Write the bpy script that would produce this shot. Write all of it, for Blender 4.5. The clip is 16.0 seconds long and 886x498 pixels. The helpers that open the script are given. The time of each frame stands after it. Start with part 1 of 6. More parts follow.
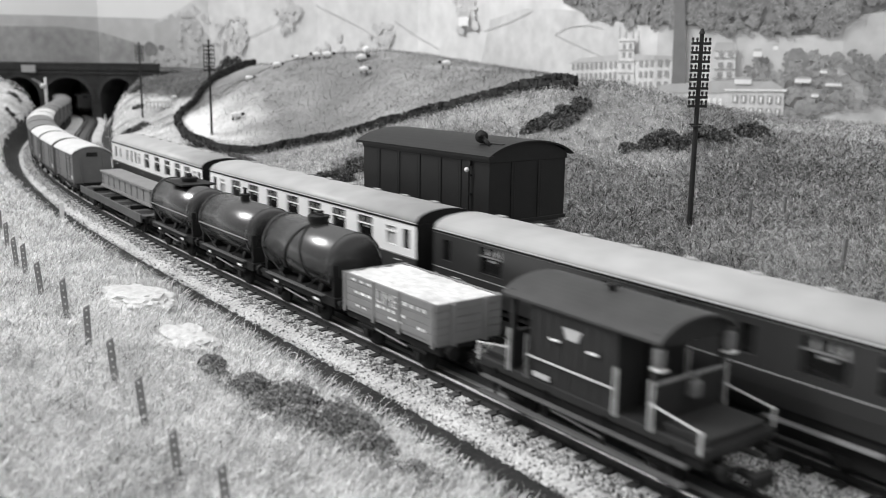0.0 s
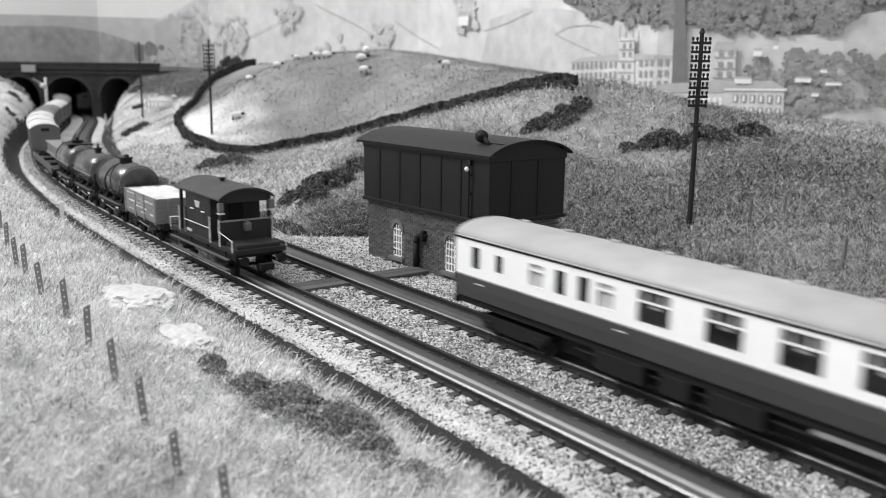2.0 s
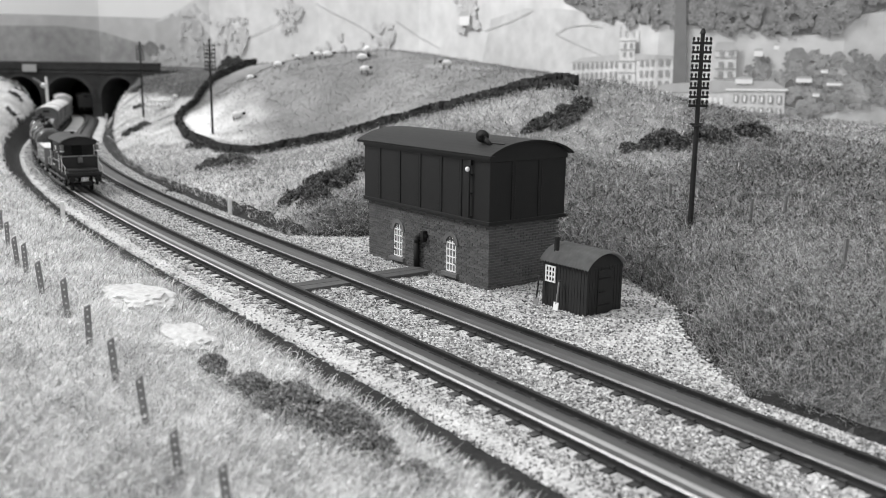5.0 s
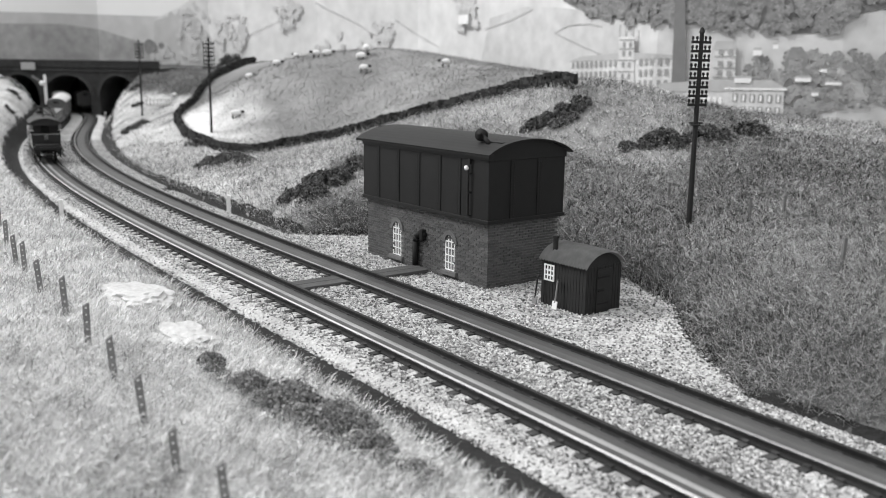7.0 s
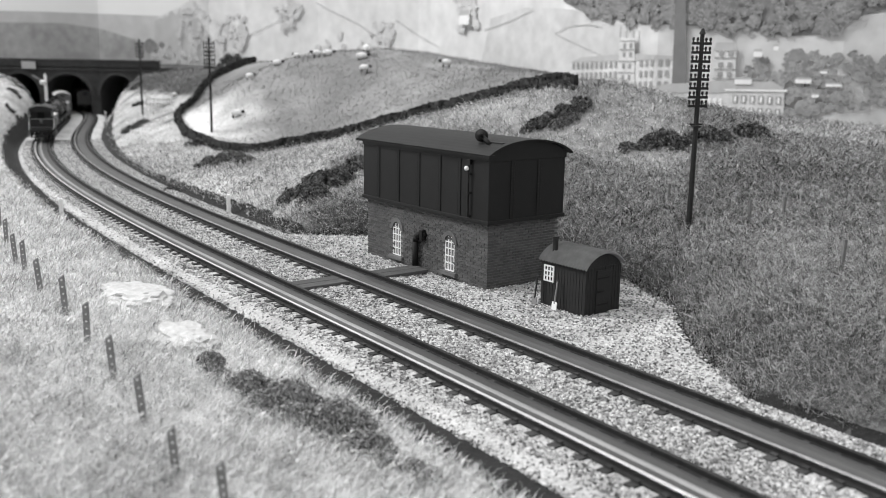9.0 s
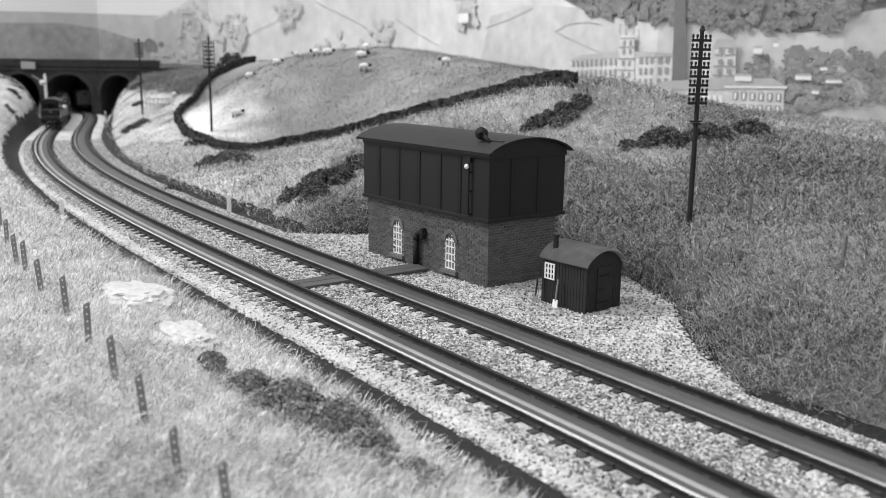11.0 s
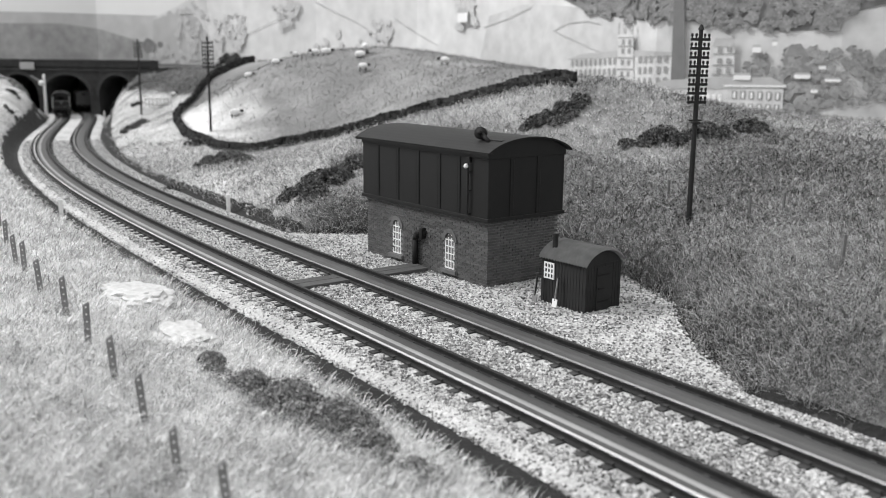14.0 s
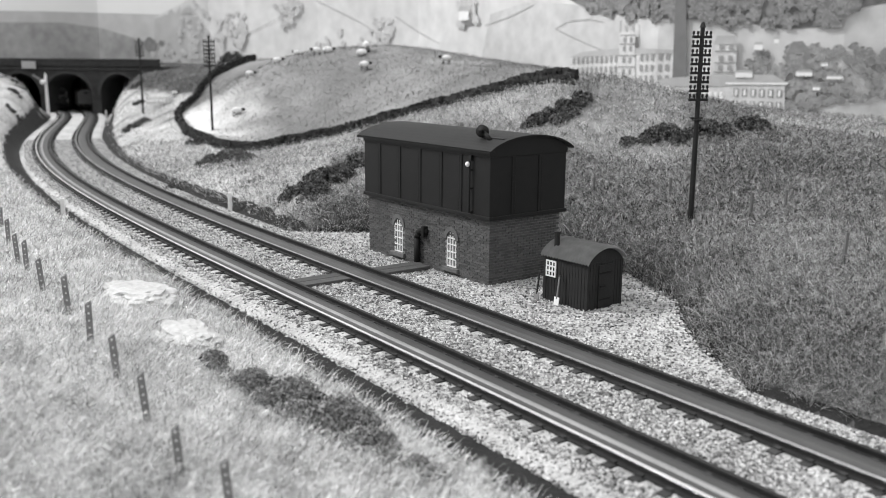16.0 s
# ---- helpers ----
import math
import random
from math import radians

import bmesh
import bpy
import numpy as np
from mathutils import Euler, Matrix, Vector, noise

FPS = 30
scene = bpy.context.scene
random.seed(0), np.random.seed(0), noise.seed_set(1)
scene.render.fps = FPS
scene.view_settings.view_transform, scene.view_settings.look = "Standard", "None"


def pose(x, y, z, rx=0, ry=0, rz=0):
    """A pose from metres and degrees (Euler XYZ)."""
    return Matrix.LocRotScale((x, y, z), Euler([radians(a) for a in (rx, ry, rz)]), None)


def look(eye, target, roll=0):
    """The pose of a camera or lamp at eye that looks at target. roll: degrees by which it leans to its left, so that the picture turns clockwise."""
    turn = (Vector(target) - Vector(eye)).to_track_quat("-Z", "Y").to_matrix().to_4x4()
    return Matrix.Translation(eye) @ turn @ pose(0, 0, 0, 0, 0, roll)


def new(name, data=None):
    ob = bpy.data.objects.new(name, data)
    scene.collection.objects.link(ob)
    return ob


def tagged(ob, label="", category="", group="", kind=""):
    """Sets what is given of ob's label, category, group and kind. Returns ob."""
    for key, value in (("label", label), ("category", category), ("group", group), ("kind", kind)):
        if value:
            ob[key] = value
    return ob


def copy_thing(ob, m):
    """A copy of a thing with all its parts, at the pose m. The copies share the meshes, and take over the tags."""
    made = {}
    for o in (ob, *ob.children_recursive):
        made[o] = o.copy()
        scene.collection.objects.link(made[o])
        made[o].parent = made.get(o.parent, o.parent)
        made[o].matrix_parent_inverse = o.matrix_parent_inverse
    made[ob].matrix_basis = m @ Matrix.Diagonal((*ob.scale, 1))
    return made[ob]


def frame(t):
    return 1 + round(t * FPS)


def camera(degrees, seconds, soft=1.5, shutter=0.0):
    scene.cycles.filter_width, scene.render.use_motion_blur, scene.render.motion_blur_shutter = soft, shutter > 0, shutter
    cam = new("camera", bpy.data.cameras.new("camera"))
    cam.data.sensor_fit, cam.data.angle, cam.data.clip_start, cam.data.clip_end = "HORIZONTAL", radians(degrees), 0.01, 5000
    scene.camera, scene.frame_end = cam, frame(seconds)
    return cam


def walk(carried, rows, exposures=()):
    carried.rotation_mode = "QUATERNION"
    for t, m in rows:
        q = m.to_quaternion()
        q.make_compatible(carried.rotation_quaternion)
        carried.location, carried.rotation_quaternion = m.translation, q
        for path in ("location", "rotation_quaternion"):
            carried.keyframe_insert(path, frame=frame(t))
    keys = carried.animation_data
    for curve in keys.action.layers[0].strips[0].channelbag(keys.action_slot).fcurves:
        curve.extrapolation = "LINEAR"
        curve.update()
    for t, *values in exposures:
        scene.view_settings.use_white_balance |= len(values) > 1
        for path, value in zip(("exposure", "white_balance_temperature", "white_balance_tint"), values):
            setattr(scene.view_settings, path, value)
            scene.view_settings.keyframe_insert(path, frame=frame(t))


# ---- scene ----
K = 1 / 148          # British N scale: all sizes below are full-size metres, times K
EYE_HEIGHT = 9.421

cam = camera(2 * math.degrees(math.atan(784 / 1600)), 16.0, soft=0.9, shutter=0.5)


def gaze(turn, down, lean):
    a, p = radians(turn), radians(down)
    way = Vector((-math.sin(a) * math.cos(p), math.cos(a) * math.cos(p), -math.sin(p)))
    eye = Vector((0, 0, EYE_HEIGHT * K))
    return look(eye, eye + way, lean)


# seconds, turn to the left, tilt down, lean
SWAY = [
    (0, -0.070, 11.533, 0.678),
    (0.5, -0.035, 11.556, 0.669),
    (1, 0.021, 11.586, 0.604),
    (1.5, -0.031, 11.572, 0.620),
    (2, -0.063, 11.559, 0.653),
    (2.5, -0.057, 11.558, 0.652),
    (3, -0.010, 11.593, 0.681),
    (3.5, 0.012, 11.600, 0.706),
    (4, -0.000, 11.551, 0.703),
    (6.5, -0.090, 11.619, 0.741),
    (7, -0.101, 11.644, 0.788),
    (7.5, -0.061, 11.658, 0.810),
    (8, -0.054, 11.668, 0.847),
    (8.5, -0.068, 11.635, 0.903),
    (9, -0.112, 11.618, 0.977),
    (11.5, -0.091, 11.739, 0.646),
    (12, -0.124, 11.738, 0.640),
    (12.5, -0.114, 11.751, 0.616),
    (13, -0.086, 11.761, 0.619),
    (13.5, -0.096, 11.752, 0.604),
    (14, -0.114, 11.752, 0.583),
    (14.5, -0.093, 11.763, 0.585),
    (15, -0.066, 11.803, 0.552),
    (15.5, -0.021, 11.843, 0.504),
    (16, 0.000, 11.864, 0.447),
]
walk(cam, [(t, gaze(a, p, g)) for t, a, p, g in SWAY], [(0.0, 0.08), (16.0, 0.08)])
cam.data.dof.use_dof = True
cam.data.dof.focus_distance = 37 * K
cam.data.dof.aperture_fstop = 34.0

# ---- light: an evenly lit hall with broad overhead lighting ----
world = bpy.data.worlds.new("hall_light")
scene.world = world
world.use_nodes = True
wn, wl = world.node_tree.nodes, world.node_tree.links
wn["Background"].inputs["Strength"].default_value = 1.0
place, split, ceiling = wn.new("ShaderNodeTexCoord"), wn.new("ShaderNodeSeparateXYZ"), wn.new("ShaderNodeMapRange")
ceiling.inputs["From Min"].default_value, ceiling.inputs["From Max"].default_value = 0.45, 1.0
ceiling.inputs["To Min"].default_value, ceiling.inputs["To Max"].default_value = 0.58, 1.55
wl.new(place.outputs["Generated"], split.inputs[0])
wl.new(split.outputs["Z"], ceiling.inputs["Value"])
wl.new(ceiling.outputs[0], wn["Background"].inputs["Color"])
sun = new("overhead_light", bpy.data.lights.new("overhead_light", "SUN"))
sun.data.energy, sun.data.angle = 2.6, radians(13)
sun.matrix_world = look((-0.95, 0.08, 0.92), (0, 0, 0))

# ---- materials: the film is black and white, so every colour is a grey ----
def mat(name, base, rough=0.8, metal=0.0, vary=0.15, scale=400, bump=0.2, grain=2500, island=0.0, spec=0.3, coarse=60):
    m = bpy.data.materials.new(name)
    m.use_nodes = True
    nt = m.node_tree
    n, l = nt.nodes, nt.links
    b = n["Principled BSDF"]
    b.inputs["Roughness"].default_value, b.inputs["Metallic"].default_value = rough, metal
    b.inputs["Specular IOR Level"].default_value = spec
    co = n.new("ShaderNodeTexCoord")
    fine, big = n.new("ShaderNodeTexNoise"), n.new("ShaderNodeTexNoise")
    fine.inputs["Scale"].default_value, big.inputs["Scale"].default_value = scale, coarse
    fine.inputs["Detail"].default_value, big.inputs["Detail"].default_value = 5, 3
    add = n.new("ShaderNodeMath")
    add.operation = "ADD"
    for tex in (fine, big):
        l.new(co.outputs["Object"], tex.inputs["Vector"])
    l.new(fine.outputs["Fac"], add.inputs[0])
    l.new(big.outputs["Fac"], add.inputs[1])
    last = add
    if island:
        geo, k = n.new("ShaderNodeNewGeometry"), n.new("ShaderNodeMath")
        k.operation, k.inputs[1].default_value = "MULTIPLY_ADD", 2 * island
        l.new(geo.outputs["Random Per Island"], k.inputs[0])
        l.new(add.outputs[0], k.inputs[2])
        last = n.new("ShaderNodeMath")
        last.operation, last.inputs[1].default_value = "SUBTRACT", island
        l.new(k.outputs[0], last.inputs[0])
    ramp = n.new("ShaderNodeMapRange")
    ramp.inputs["From Min"].default_value, ramp.inputs["From Max"].default_value = 0.6, 1.4
    ramp.inputs["To Min"].default_value, ramp.inputs["To Max"].default_value = base * (1 - vary), base * (1 + vary)
    ramp.clamp = False
    l.new(last.outputs[0], ramp.inputs["Value"])
    l.new(ramp.outputs[0], b.inputs["Base Color"])
    if bump:
        g, bp = n.new("ShaderNodeTexNoise"), n.new("ShaderNodeBump")
        g.inputs["Scale"].default_value, g.inputs["Detail"].default_value = grain, 4
        bp.inputs["Strength"].default_value, bp.inputs["Distance"].default_value = bump, 0.0004
        l.new(co.outputs["Object"], g.inputs["Vector"])
        l.new(g.outputs["Fac"], bp.inputs["Height"])
        l.new(bp.outputs["Normal"], b.inputs["Normal"])
    return m


def piece_mat(name, base, spread, rough=0.85, scale=900, bump=0.3):
    """A material whose tone differs from piece to piece."""
    m = mat(name, base, rough, vary=0.2, scale=scale, bump=bump)
    n, l = m.node_tree.nodes, m.node_tree.links
    info, k = n.new("ShaderNodeObjectInfo"), n.new("ShaderNodeMapRange")
    k.inputs["To Min"].default_value, k.inputs["To Max"].default_value = 1 - spread, 1 + spread
    l.new(info.outputs["Random"], k.inputs["Value"])
    b = n["Principled BSDF"]
    old = b.inputs["Base Color"].links[0].from_socket
    mul = n.new("ShaderNodeMath")
    mul.operation = "MULTIPLY"
    l.new(old, mul.inputs[0])
    l.new(k.outputs[0], mul.inputs[1])
    l.new(mul.outputs[0], b.inputs["Base Color"])
    return m


M = {
    "ballast": mat("ballast", 0.46, 0.9, vary=0.45, scale=1100, bump=1.0, grain=1100),
    "stone_chips": mat("stone_chips", 0.39, 0.8, vary=0.28, island=1.1, bump=0.3),
    "verge": mat("verge", 0.022, 0.95, vary=0.5, scale=700, bump=0.9, grain=1200),
    "grass_pale": mat("grass_pale", 0.62, 0.8, vary=0.48, island=0.5, bump=0, coarse=110),
    "grass_dark": mat("grass_dark", 0.24, 0.8, vary=0.42, island=1.0, bump=0, coarse=25),
    "grass_bank": mat("grass_bank", 0.66, 0.85, vary=0.5, island=0.4, bump=0, coarse=28),
    "grass_mid": mat("grass_mid", 0.49, 0.8, vary=0.38, island=0.65, bump=0, coarse=40),
    "grass_hill": mat("grass_hill", 0.23, 0.85, vary=0.35, island=0.3, bump=0, coarse=45),
    "sleeper": piece_mat("sleeper", 0.05, 0.3, 0.8),
    "rail": mat("rail", 0.035, 0.5, 0.3, vary=0.3, scale=600),
    "rail_head": mat("rail_head", 0.62, 0.3, 0.2, vary=0.15, scale=900, bump=0.05),
    "strip": mat("strip", 0.072, 0.40, 0.0, vary=0.15, scale=150, bump=0.05, spec=0.22),
    "strip_sheen": mat("strip_sheen", 0.34, 0.38, 0.3, vary=0.2, scale=150, bump=0.05),
    "black_paint": mat("black_paint", 0.010, 0.55, vary=0.25, scale=350, bump=0.12, spec=0.3),
    "black_roof": mat("black_roof", 0.014, 0.6, vary=0.25, scale=300, bump=0.15),
    "brick": piece_mat("brick", 0.088, 0.3, 0.85),
    "brick_rest": mat("brick_rest", 0.088, 0.85, vary=0.13, scale=900, island=0.9, bump=0.3, coarse=25),
    "mortar": mat("mortar", 0.19, 0.9, vary=0.2, bump=0.4),
    "stone": mat("stone", 0.13, 0.85, vary=0.25, scale=700, bump=0.4),
    "white": mat("white", 0.80, 0.5, vary=0.06, bump=0.05),
    "glass_dark": mat("glass_dark", 0.010, 0.08, vary=0.1, bump=0, spec=0.5),
    "wood_black": mat("wood_black", 0.020, 0.7, vary=0.3, scale=300, bump=0.3),
    "wood_grey": piece_mat("wood_grey", 0.075, 0.25, 0.85),
    "post_wood": mat("post_wood", 0.21, 0.85, vary=0.4, scale=700, bump=0.5, coarse=200),
    "wall_stone": mat("wall_stone", 0.035, 0.95, vary=0.5, scale=500, bump=0.8, grain=900, island=0.5),
    "bush_pale": mat("bush_pale", 0.25, 0.9, vary=0.4, scale=500, island=0.7, bump=0),
    "bush": mat("bush", 0.10, 0.9, vary=0.4, scale=500, island=0.9, bump=0),
    "chalk": mat("chalk", 0.54, 0.9, vary=0.25, scale=700, bump=1.0, grain=700),
    "bridge": mat("bridge", 0.05, 0.9, vary=0.3, scale=250, bump=0.4),
    "bridge_trim": mat("bridge_trim", 0.065, 0.9, vary=0.3, scale=250, bump=0.4),
    "sheep_wool": mat("sheep_wool", 0.80, 0.95, vary=0.1, scale=900, bump=0.8, grain=2500),
    "cream": mat("cream", 0.86, 0.35, vary=0.03, bump=0.02, spec=0.5),
    "maroon": mat("maroon", 0.048, 0.32, vary=0.08, bump=0.02, spec=0.5),
    "maroon_dark": mat("maroon_dark", 0.030, 0.32, vary=0.1, bump=0.02, spec=0.5),
    "coach_roof": mat("coach_roof", 0.37, 0.5, vary=0.14, scale=120, bump=0.03, spec=0.5),
    "underframe": mat("underframe", 0.007, 0.7, vary=0.3, bump=0.1),
    "tank_paint": mat("tank_paint", 0.016, 0.27, vary=0.4, scale=160, bump=0.05, spec=0.9),
    "van_body": mat("van_body", 0.13, 0.7, vary=0.15, scale=250, bump=0.1),
    "van_roof": mat("van_roof", 0.55, 0.7, vary=0.12, scale=250, bump=0.1),
    "flat_grey": mat("flat_grey", 0.085, 0.7, vary=0.25, scale=250, bump=0.1),
    "lamp_grey": mat("lamp_grey", 0.13, 0.5, vary=0.3, bump=0.1),
    "van_soot": mat("van_soot", 0.16, 0.7, vary=0.3, scale=250, bump=0.1),
    "wagon_grey": mat("wagon_grey", 0.20, 0.7, vary=0.12, scale=250, bump=0.1),
    "lime": mat("lime", 0.60, 0.9, vary=0.3, scale=500, bump=0.7, grain=1500),
    "van_brown": mat("van_brown", 0.021, 0.6, vary=0.2, scale=250, bump=0.08),
    "brake_roof": mat("brake_roof", 0.045, 0.6, vary=0.2, scale=250, bump=0.08),
    "steel_grey": mat("steel_grey", 0.22, 0.5, 0.0, vary=0.2, bump=0.1),
    "curtain": mat("curtain", 0.30, 0.9, vary=0.3, scale=900, bump=0),
    "frosted": mat("frosted", 0.45, 0.4, vary=0.08, bump=0),
}


# ---- mesh helpers: sizes in full-size metres ----
def part(name, bm, material, parent=None, label="", smooth=False):
    """Links a bmesh as one mesh object under a thing or a part."""
    bmesh.ops.recalc_face_normals(bm, faces=bm.faces)
    bmesh.ops.scale(bm, vec=(K, K, K), verts=bm.verts)
    me = bpy.data.meshes.new(name)
    bm.to_mesh(me)
    bm.free()
    if smooth:
        for p in me.polygons:
            p.use_smooth = True
    me.materials.append(M[material])
    ob = new(name, me)
    if parent:
        ob.parent = parent
    if label:
        ob["label"] = label
    return ob


def share(name, ob, m, parent):
    """Another piece on the mesh of ob."""
    o = new(name, ob.data)
    o.parent, o.matrix_basis = parent, m
    return o


def thing(name, label, category, group="", kind=""):
    return tagged(new(name), label, category, group, kind)


def at(x, y, z, rz=0.0, rx=0.0, ry=0.0):
    return pose(x * K, y * K, z * K, rx, ry, rz)


def box(bm, x0, x1, y0, y1, z0, z1, bevel=0.0):
    vs = bmesh.ops.create_cube(bm, size=1)["verts"]
    for v in vs:
        v.co = ((x0 + x1) / 2 + v.co.x * (x1 - x0), (y0 + y1) / 2 + v.co.y * (y1 - y0), (z0 + z1) / 2 + v.co.z * (z1 - z0))
    if bevel:
        es = list({e for v in vs for e in v.link_edges})
        bmesh.ops.bevel(bm, geom=es, offset=bevel, segments=2, affect="EDGES", profile=0.5)
    return bm


def rod(bm, p, q, r, seg=10, r2=None):
    p, q = Vector(p), Vector(q)
    d = q - p
    m = Matrix.Translation((p + q) / 2) @ d.to_track_quat("Z", "Y").to_matrix().to_4x4()
    bmesh.ops.create_cone(bm, cap_ends=True, segments=seg, radius1=r, radius2=r if r2 is None else r2, depth=d.length, matrix=m)
    return bm


def ball(bm, c, r, sub=2, squash=1.0):
    bmesh.ops.create_icosphere(bm, subdivisions=sub, radius=r, matrix=Matrix.Translation(c) @ Matrix.Diagonal((1, 1, squash, 1)))
    return bm


def prism(bm, outline, a, b, axis="x"):
    """A closed outline (two coordinates each) carried from a to b along an axis."""
    put = {"x": lambda u, v, w: (w, u, v), "y": lambda u, v, w: (u, w, v), "z": lambda u, v, w: (u, v, w)}[axis]
    lo = [bm.verts.new(put(u, v, a)) for u, v in outline]
    hi = [bm.verts.new(put(u, v, b)) for u, v in outline]
    bm.faces.new(lo), bm.faces.new(hi[::-1])
    for i in range(len(lo)):
        j = (i + 1) % len(lo)
        bm.faces.new((lo[i], lo[j], hi[j], hi[i]))
    return bm


def arc(half, z0, rise, n=12):
    """Points of a shallow arched top from -half to half."""
    return [(half * math.sin(a) / math.sin(1.1), z0 + rise * (math.cos(a) - math.cos(1.1)) / (1 - math.cos(1.1)))
            for a in np.linspace(-1.1, 1.1, n)]


def B():
    return bmesh.new()


# ---- the line of the two tracks ----
CURVE = (-25.232, 81.307, -66.298, -52.073, 22.411)


def line_x(y):
    def poly(t):
        v = 0.0
        for c in CURVE:
            v = v * t / 100 + c
        return v
    lo, hi = 14.0, 158.0
    if y < lo:
        return poly(lo) + (poly(lo + 0.5) - poly(lo - 0.5)) * (y - lo)
    if y > hi:
        return poly(hi) + (poly(hi + 0.5) - poly(hi - 0.5)) * (y - hi)
    return poly(y)


_ys = np.arange(-110, 330, 0.25)
_xs = np.array([line_x(y) for y in _ys])
_ss = np.concatenate([[0], np.cumsum(np.hypot(np.diff(_xs), np.diff(_ys)))])
_ss -= np.interp(5.0, _ys, _ss)


def on_line(s, off=0.0):
    """Place on the far track's centre line at s, moved sideways by off; and the heading in degrees."""
    y = float(np.interp(s, _ss, _ys))
    x = float(np.interp(y, _ys, _xs))
    dx, dy = np.interp(y + 0.5, _ys, _xs) - np.interp(y - 0.5, _ys, _xs), 1.0
    n = math.hypot(dx, dy)
    return x + off * dy / n, y - off * dx / n, math.degrees(math.atan2(dy, dx))


SPACING = 3.95        # between the centre lines
NEAR = -SPACING


# ---- ground ----
# spot heights of the land: x, y, z
SPOTS_NEAR = [(-5.9, 19, 0.3), (-8.9, 23.5, 0.9), (-12.3, 28.5, 1.1), (-17.5, 37, 0.8), (-22.4, 45, 0.7), (-30, 62, 1.0), (-41.6, 85, 1.6),
              (-54.5, 112, 3.0), (-72, 150, 7.5), (-82, 165, 9), (-12.3, 22, 1.6), (-10, 15, 0.3), (0, 8, -0.2), (-30, 30, 1.5), (-60, 80, 3)]
SPOTS_FAR = [(12.1, 44, 1.5), (15, 58, 4.0), (31, 70, 4.6), (21, 42, 2.3), (20, 52, 3.4), (7.5, 62, 5.1), (9.5, 66, 7.7), (2.1, 76, 6.0), (-7.8, 86, 3.1),
             (-17.9, 94, 1.2), (-26.9, 98, 1.3), (-34.8, 118, 2.4), (-24.3, 103, 3.4), (-33.5, 128, 6.0), (-28, 138, 9.0), (-21, 114, 8.8), (-6.6, 112, 10.7), (7.4, 90, 8.6), (-16, 72, 1.1),
             (-7, 56, 1.4), (-10.6, 76, 1.8), (-50, 150, 6.6), (-46, 135, 4.5), (-38, 150, 7.5), (40, 60, 4.0), (16, 30, 2.2), (14, 22, 1.2), (30, 30, 3), (25, 85, 4.2), (55, 80, 3.5), (-90, 190, 9), (-20, 150, 8), (10, 125, 8), (20, 5, 1.0)]


def lateral(x, y):
    """Distance to the right of the far track's centre line."""
    g = (line_x(y + 0.5) - line_x(y - 0.5))
    return (x - line_x(y)) / math.sqrt(1 + g * g)


FIELD = [(-28, 138), (-33.5, 128), (-34.8, 118), (-31, 106), (-26.9, 98), (-17.9, 94), (-7.8, 86), (2.1, 76), (9.5, 66), (16, 74), (14, 110), (-10, 140)]
APRON = [(7.6, 22.8), (9.0, 25.3), (8.7, 28.5), (8.7, 31.3), (9.3, 35.2), (8.3, 39.4), (6.6, 43.0), (1.2, 50.2), (-3.0, 49.2), (-7.2, 49.3), (-9.2, 49.5)]


def outside(x, y, area):
    """Distance from a place to an area; 0 within."""
    best, inside = 1e9, False
    for i in range(len(area)):
        (ax, ay), (bx, by) = area[i], area[(i + 1) % len(area)]
        t = max(0, min(1, ((x - ax) * (bx - ax) + (y - ay) * (by - ay)) / ((bx - ax) ** 2 + (by - ay) ** 2)))
        best = min(best, math.hypot(x - ax - t * (bx - ax), y - ay - t * (by - ay)))
        if (ay > y) != (by > y) and x < ax + (y - ay) * (bx - ax) / (by - ay):
            inside = not inside
    return 0.0 if inside else best


def off_bed(x, y):
    """How far a place lies outside the ballast."""
    u = lateral(x, y)
    wide = min(1, max(0, (y - 138) / 20))          # the cutting opens out at the bridge
    d = max(u - 2.1 - 3.6 * wide, NEAR - 2.1 - 11 * wide - u, 0)
    if d > 0 and u > 0 and 15 < y < 60:
        d = min(d, outside(x, y, APRON))
    return d


def surface(spots):
    """A smooth surface through the spot heights."""
    p = np.array(spots, float)
    r = np.sqrt((p[:, None, 0] - p[None, :, 0]) ** 2 + (p[:, None, 1] - p[None, :, 1]) ** 2 + 16)
    mean = p[:, 2].mean()
    return p, np.linalg.solve(r + 0.0 * np.eye(len(p)), p[:, 2] - mean), mean


SURFACE = {True: surface(SPOTS_FAR), False: surface(SPOTS_NEAR)}


def land(x, y):
    u, d = lateral(x, y), off_bed(x, y)
    spots, weights, mean = SURFACE[u > -2]
    high = mean + float(np.sqrt((spots[:, 0] - x) ** 2 + (spots[:, 1] - y) ** 2 + 16) @ weights)
    high = min(12.5, max(-0.3, high))
    reach = 3.5 if u > 0 else 4.0
    k = min(1, max(0, (d - 0.5) / reach))
    k = k * (2 - k)
    lump = (0.09 * noise.noise(Vector((x * 0.9, y * 0.9, 8))) if u < 0 else 0) + 0.16 * noise.noise(Vector((x * 0.35, y * 0.35, 0))) + 0.06 * noise.noise(Vector((x * 1.3, y * 1.3, 3)))
    return -0.38 + k * (high + 0.38 + lump)


def spread(lo, mid0, mid1, hi, fine, rough):
    return np.concatenate([np.arange(lo, mid0, rough), np.arange(mid0, mid1, fine), np.arange(mid1, hi + rough, rough)])


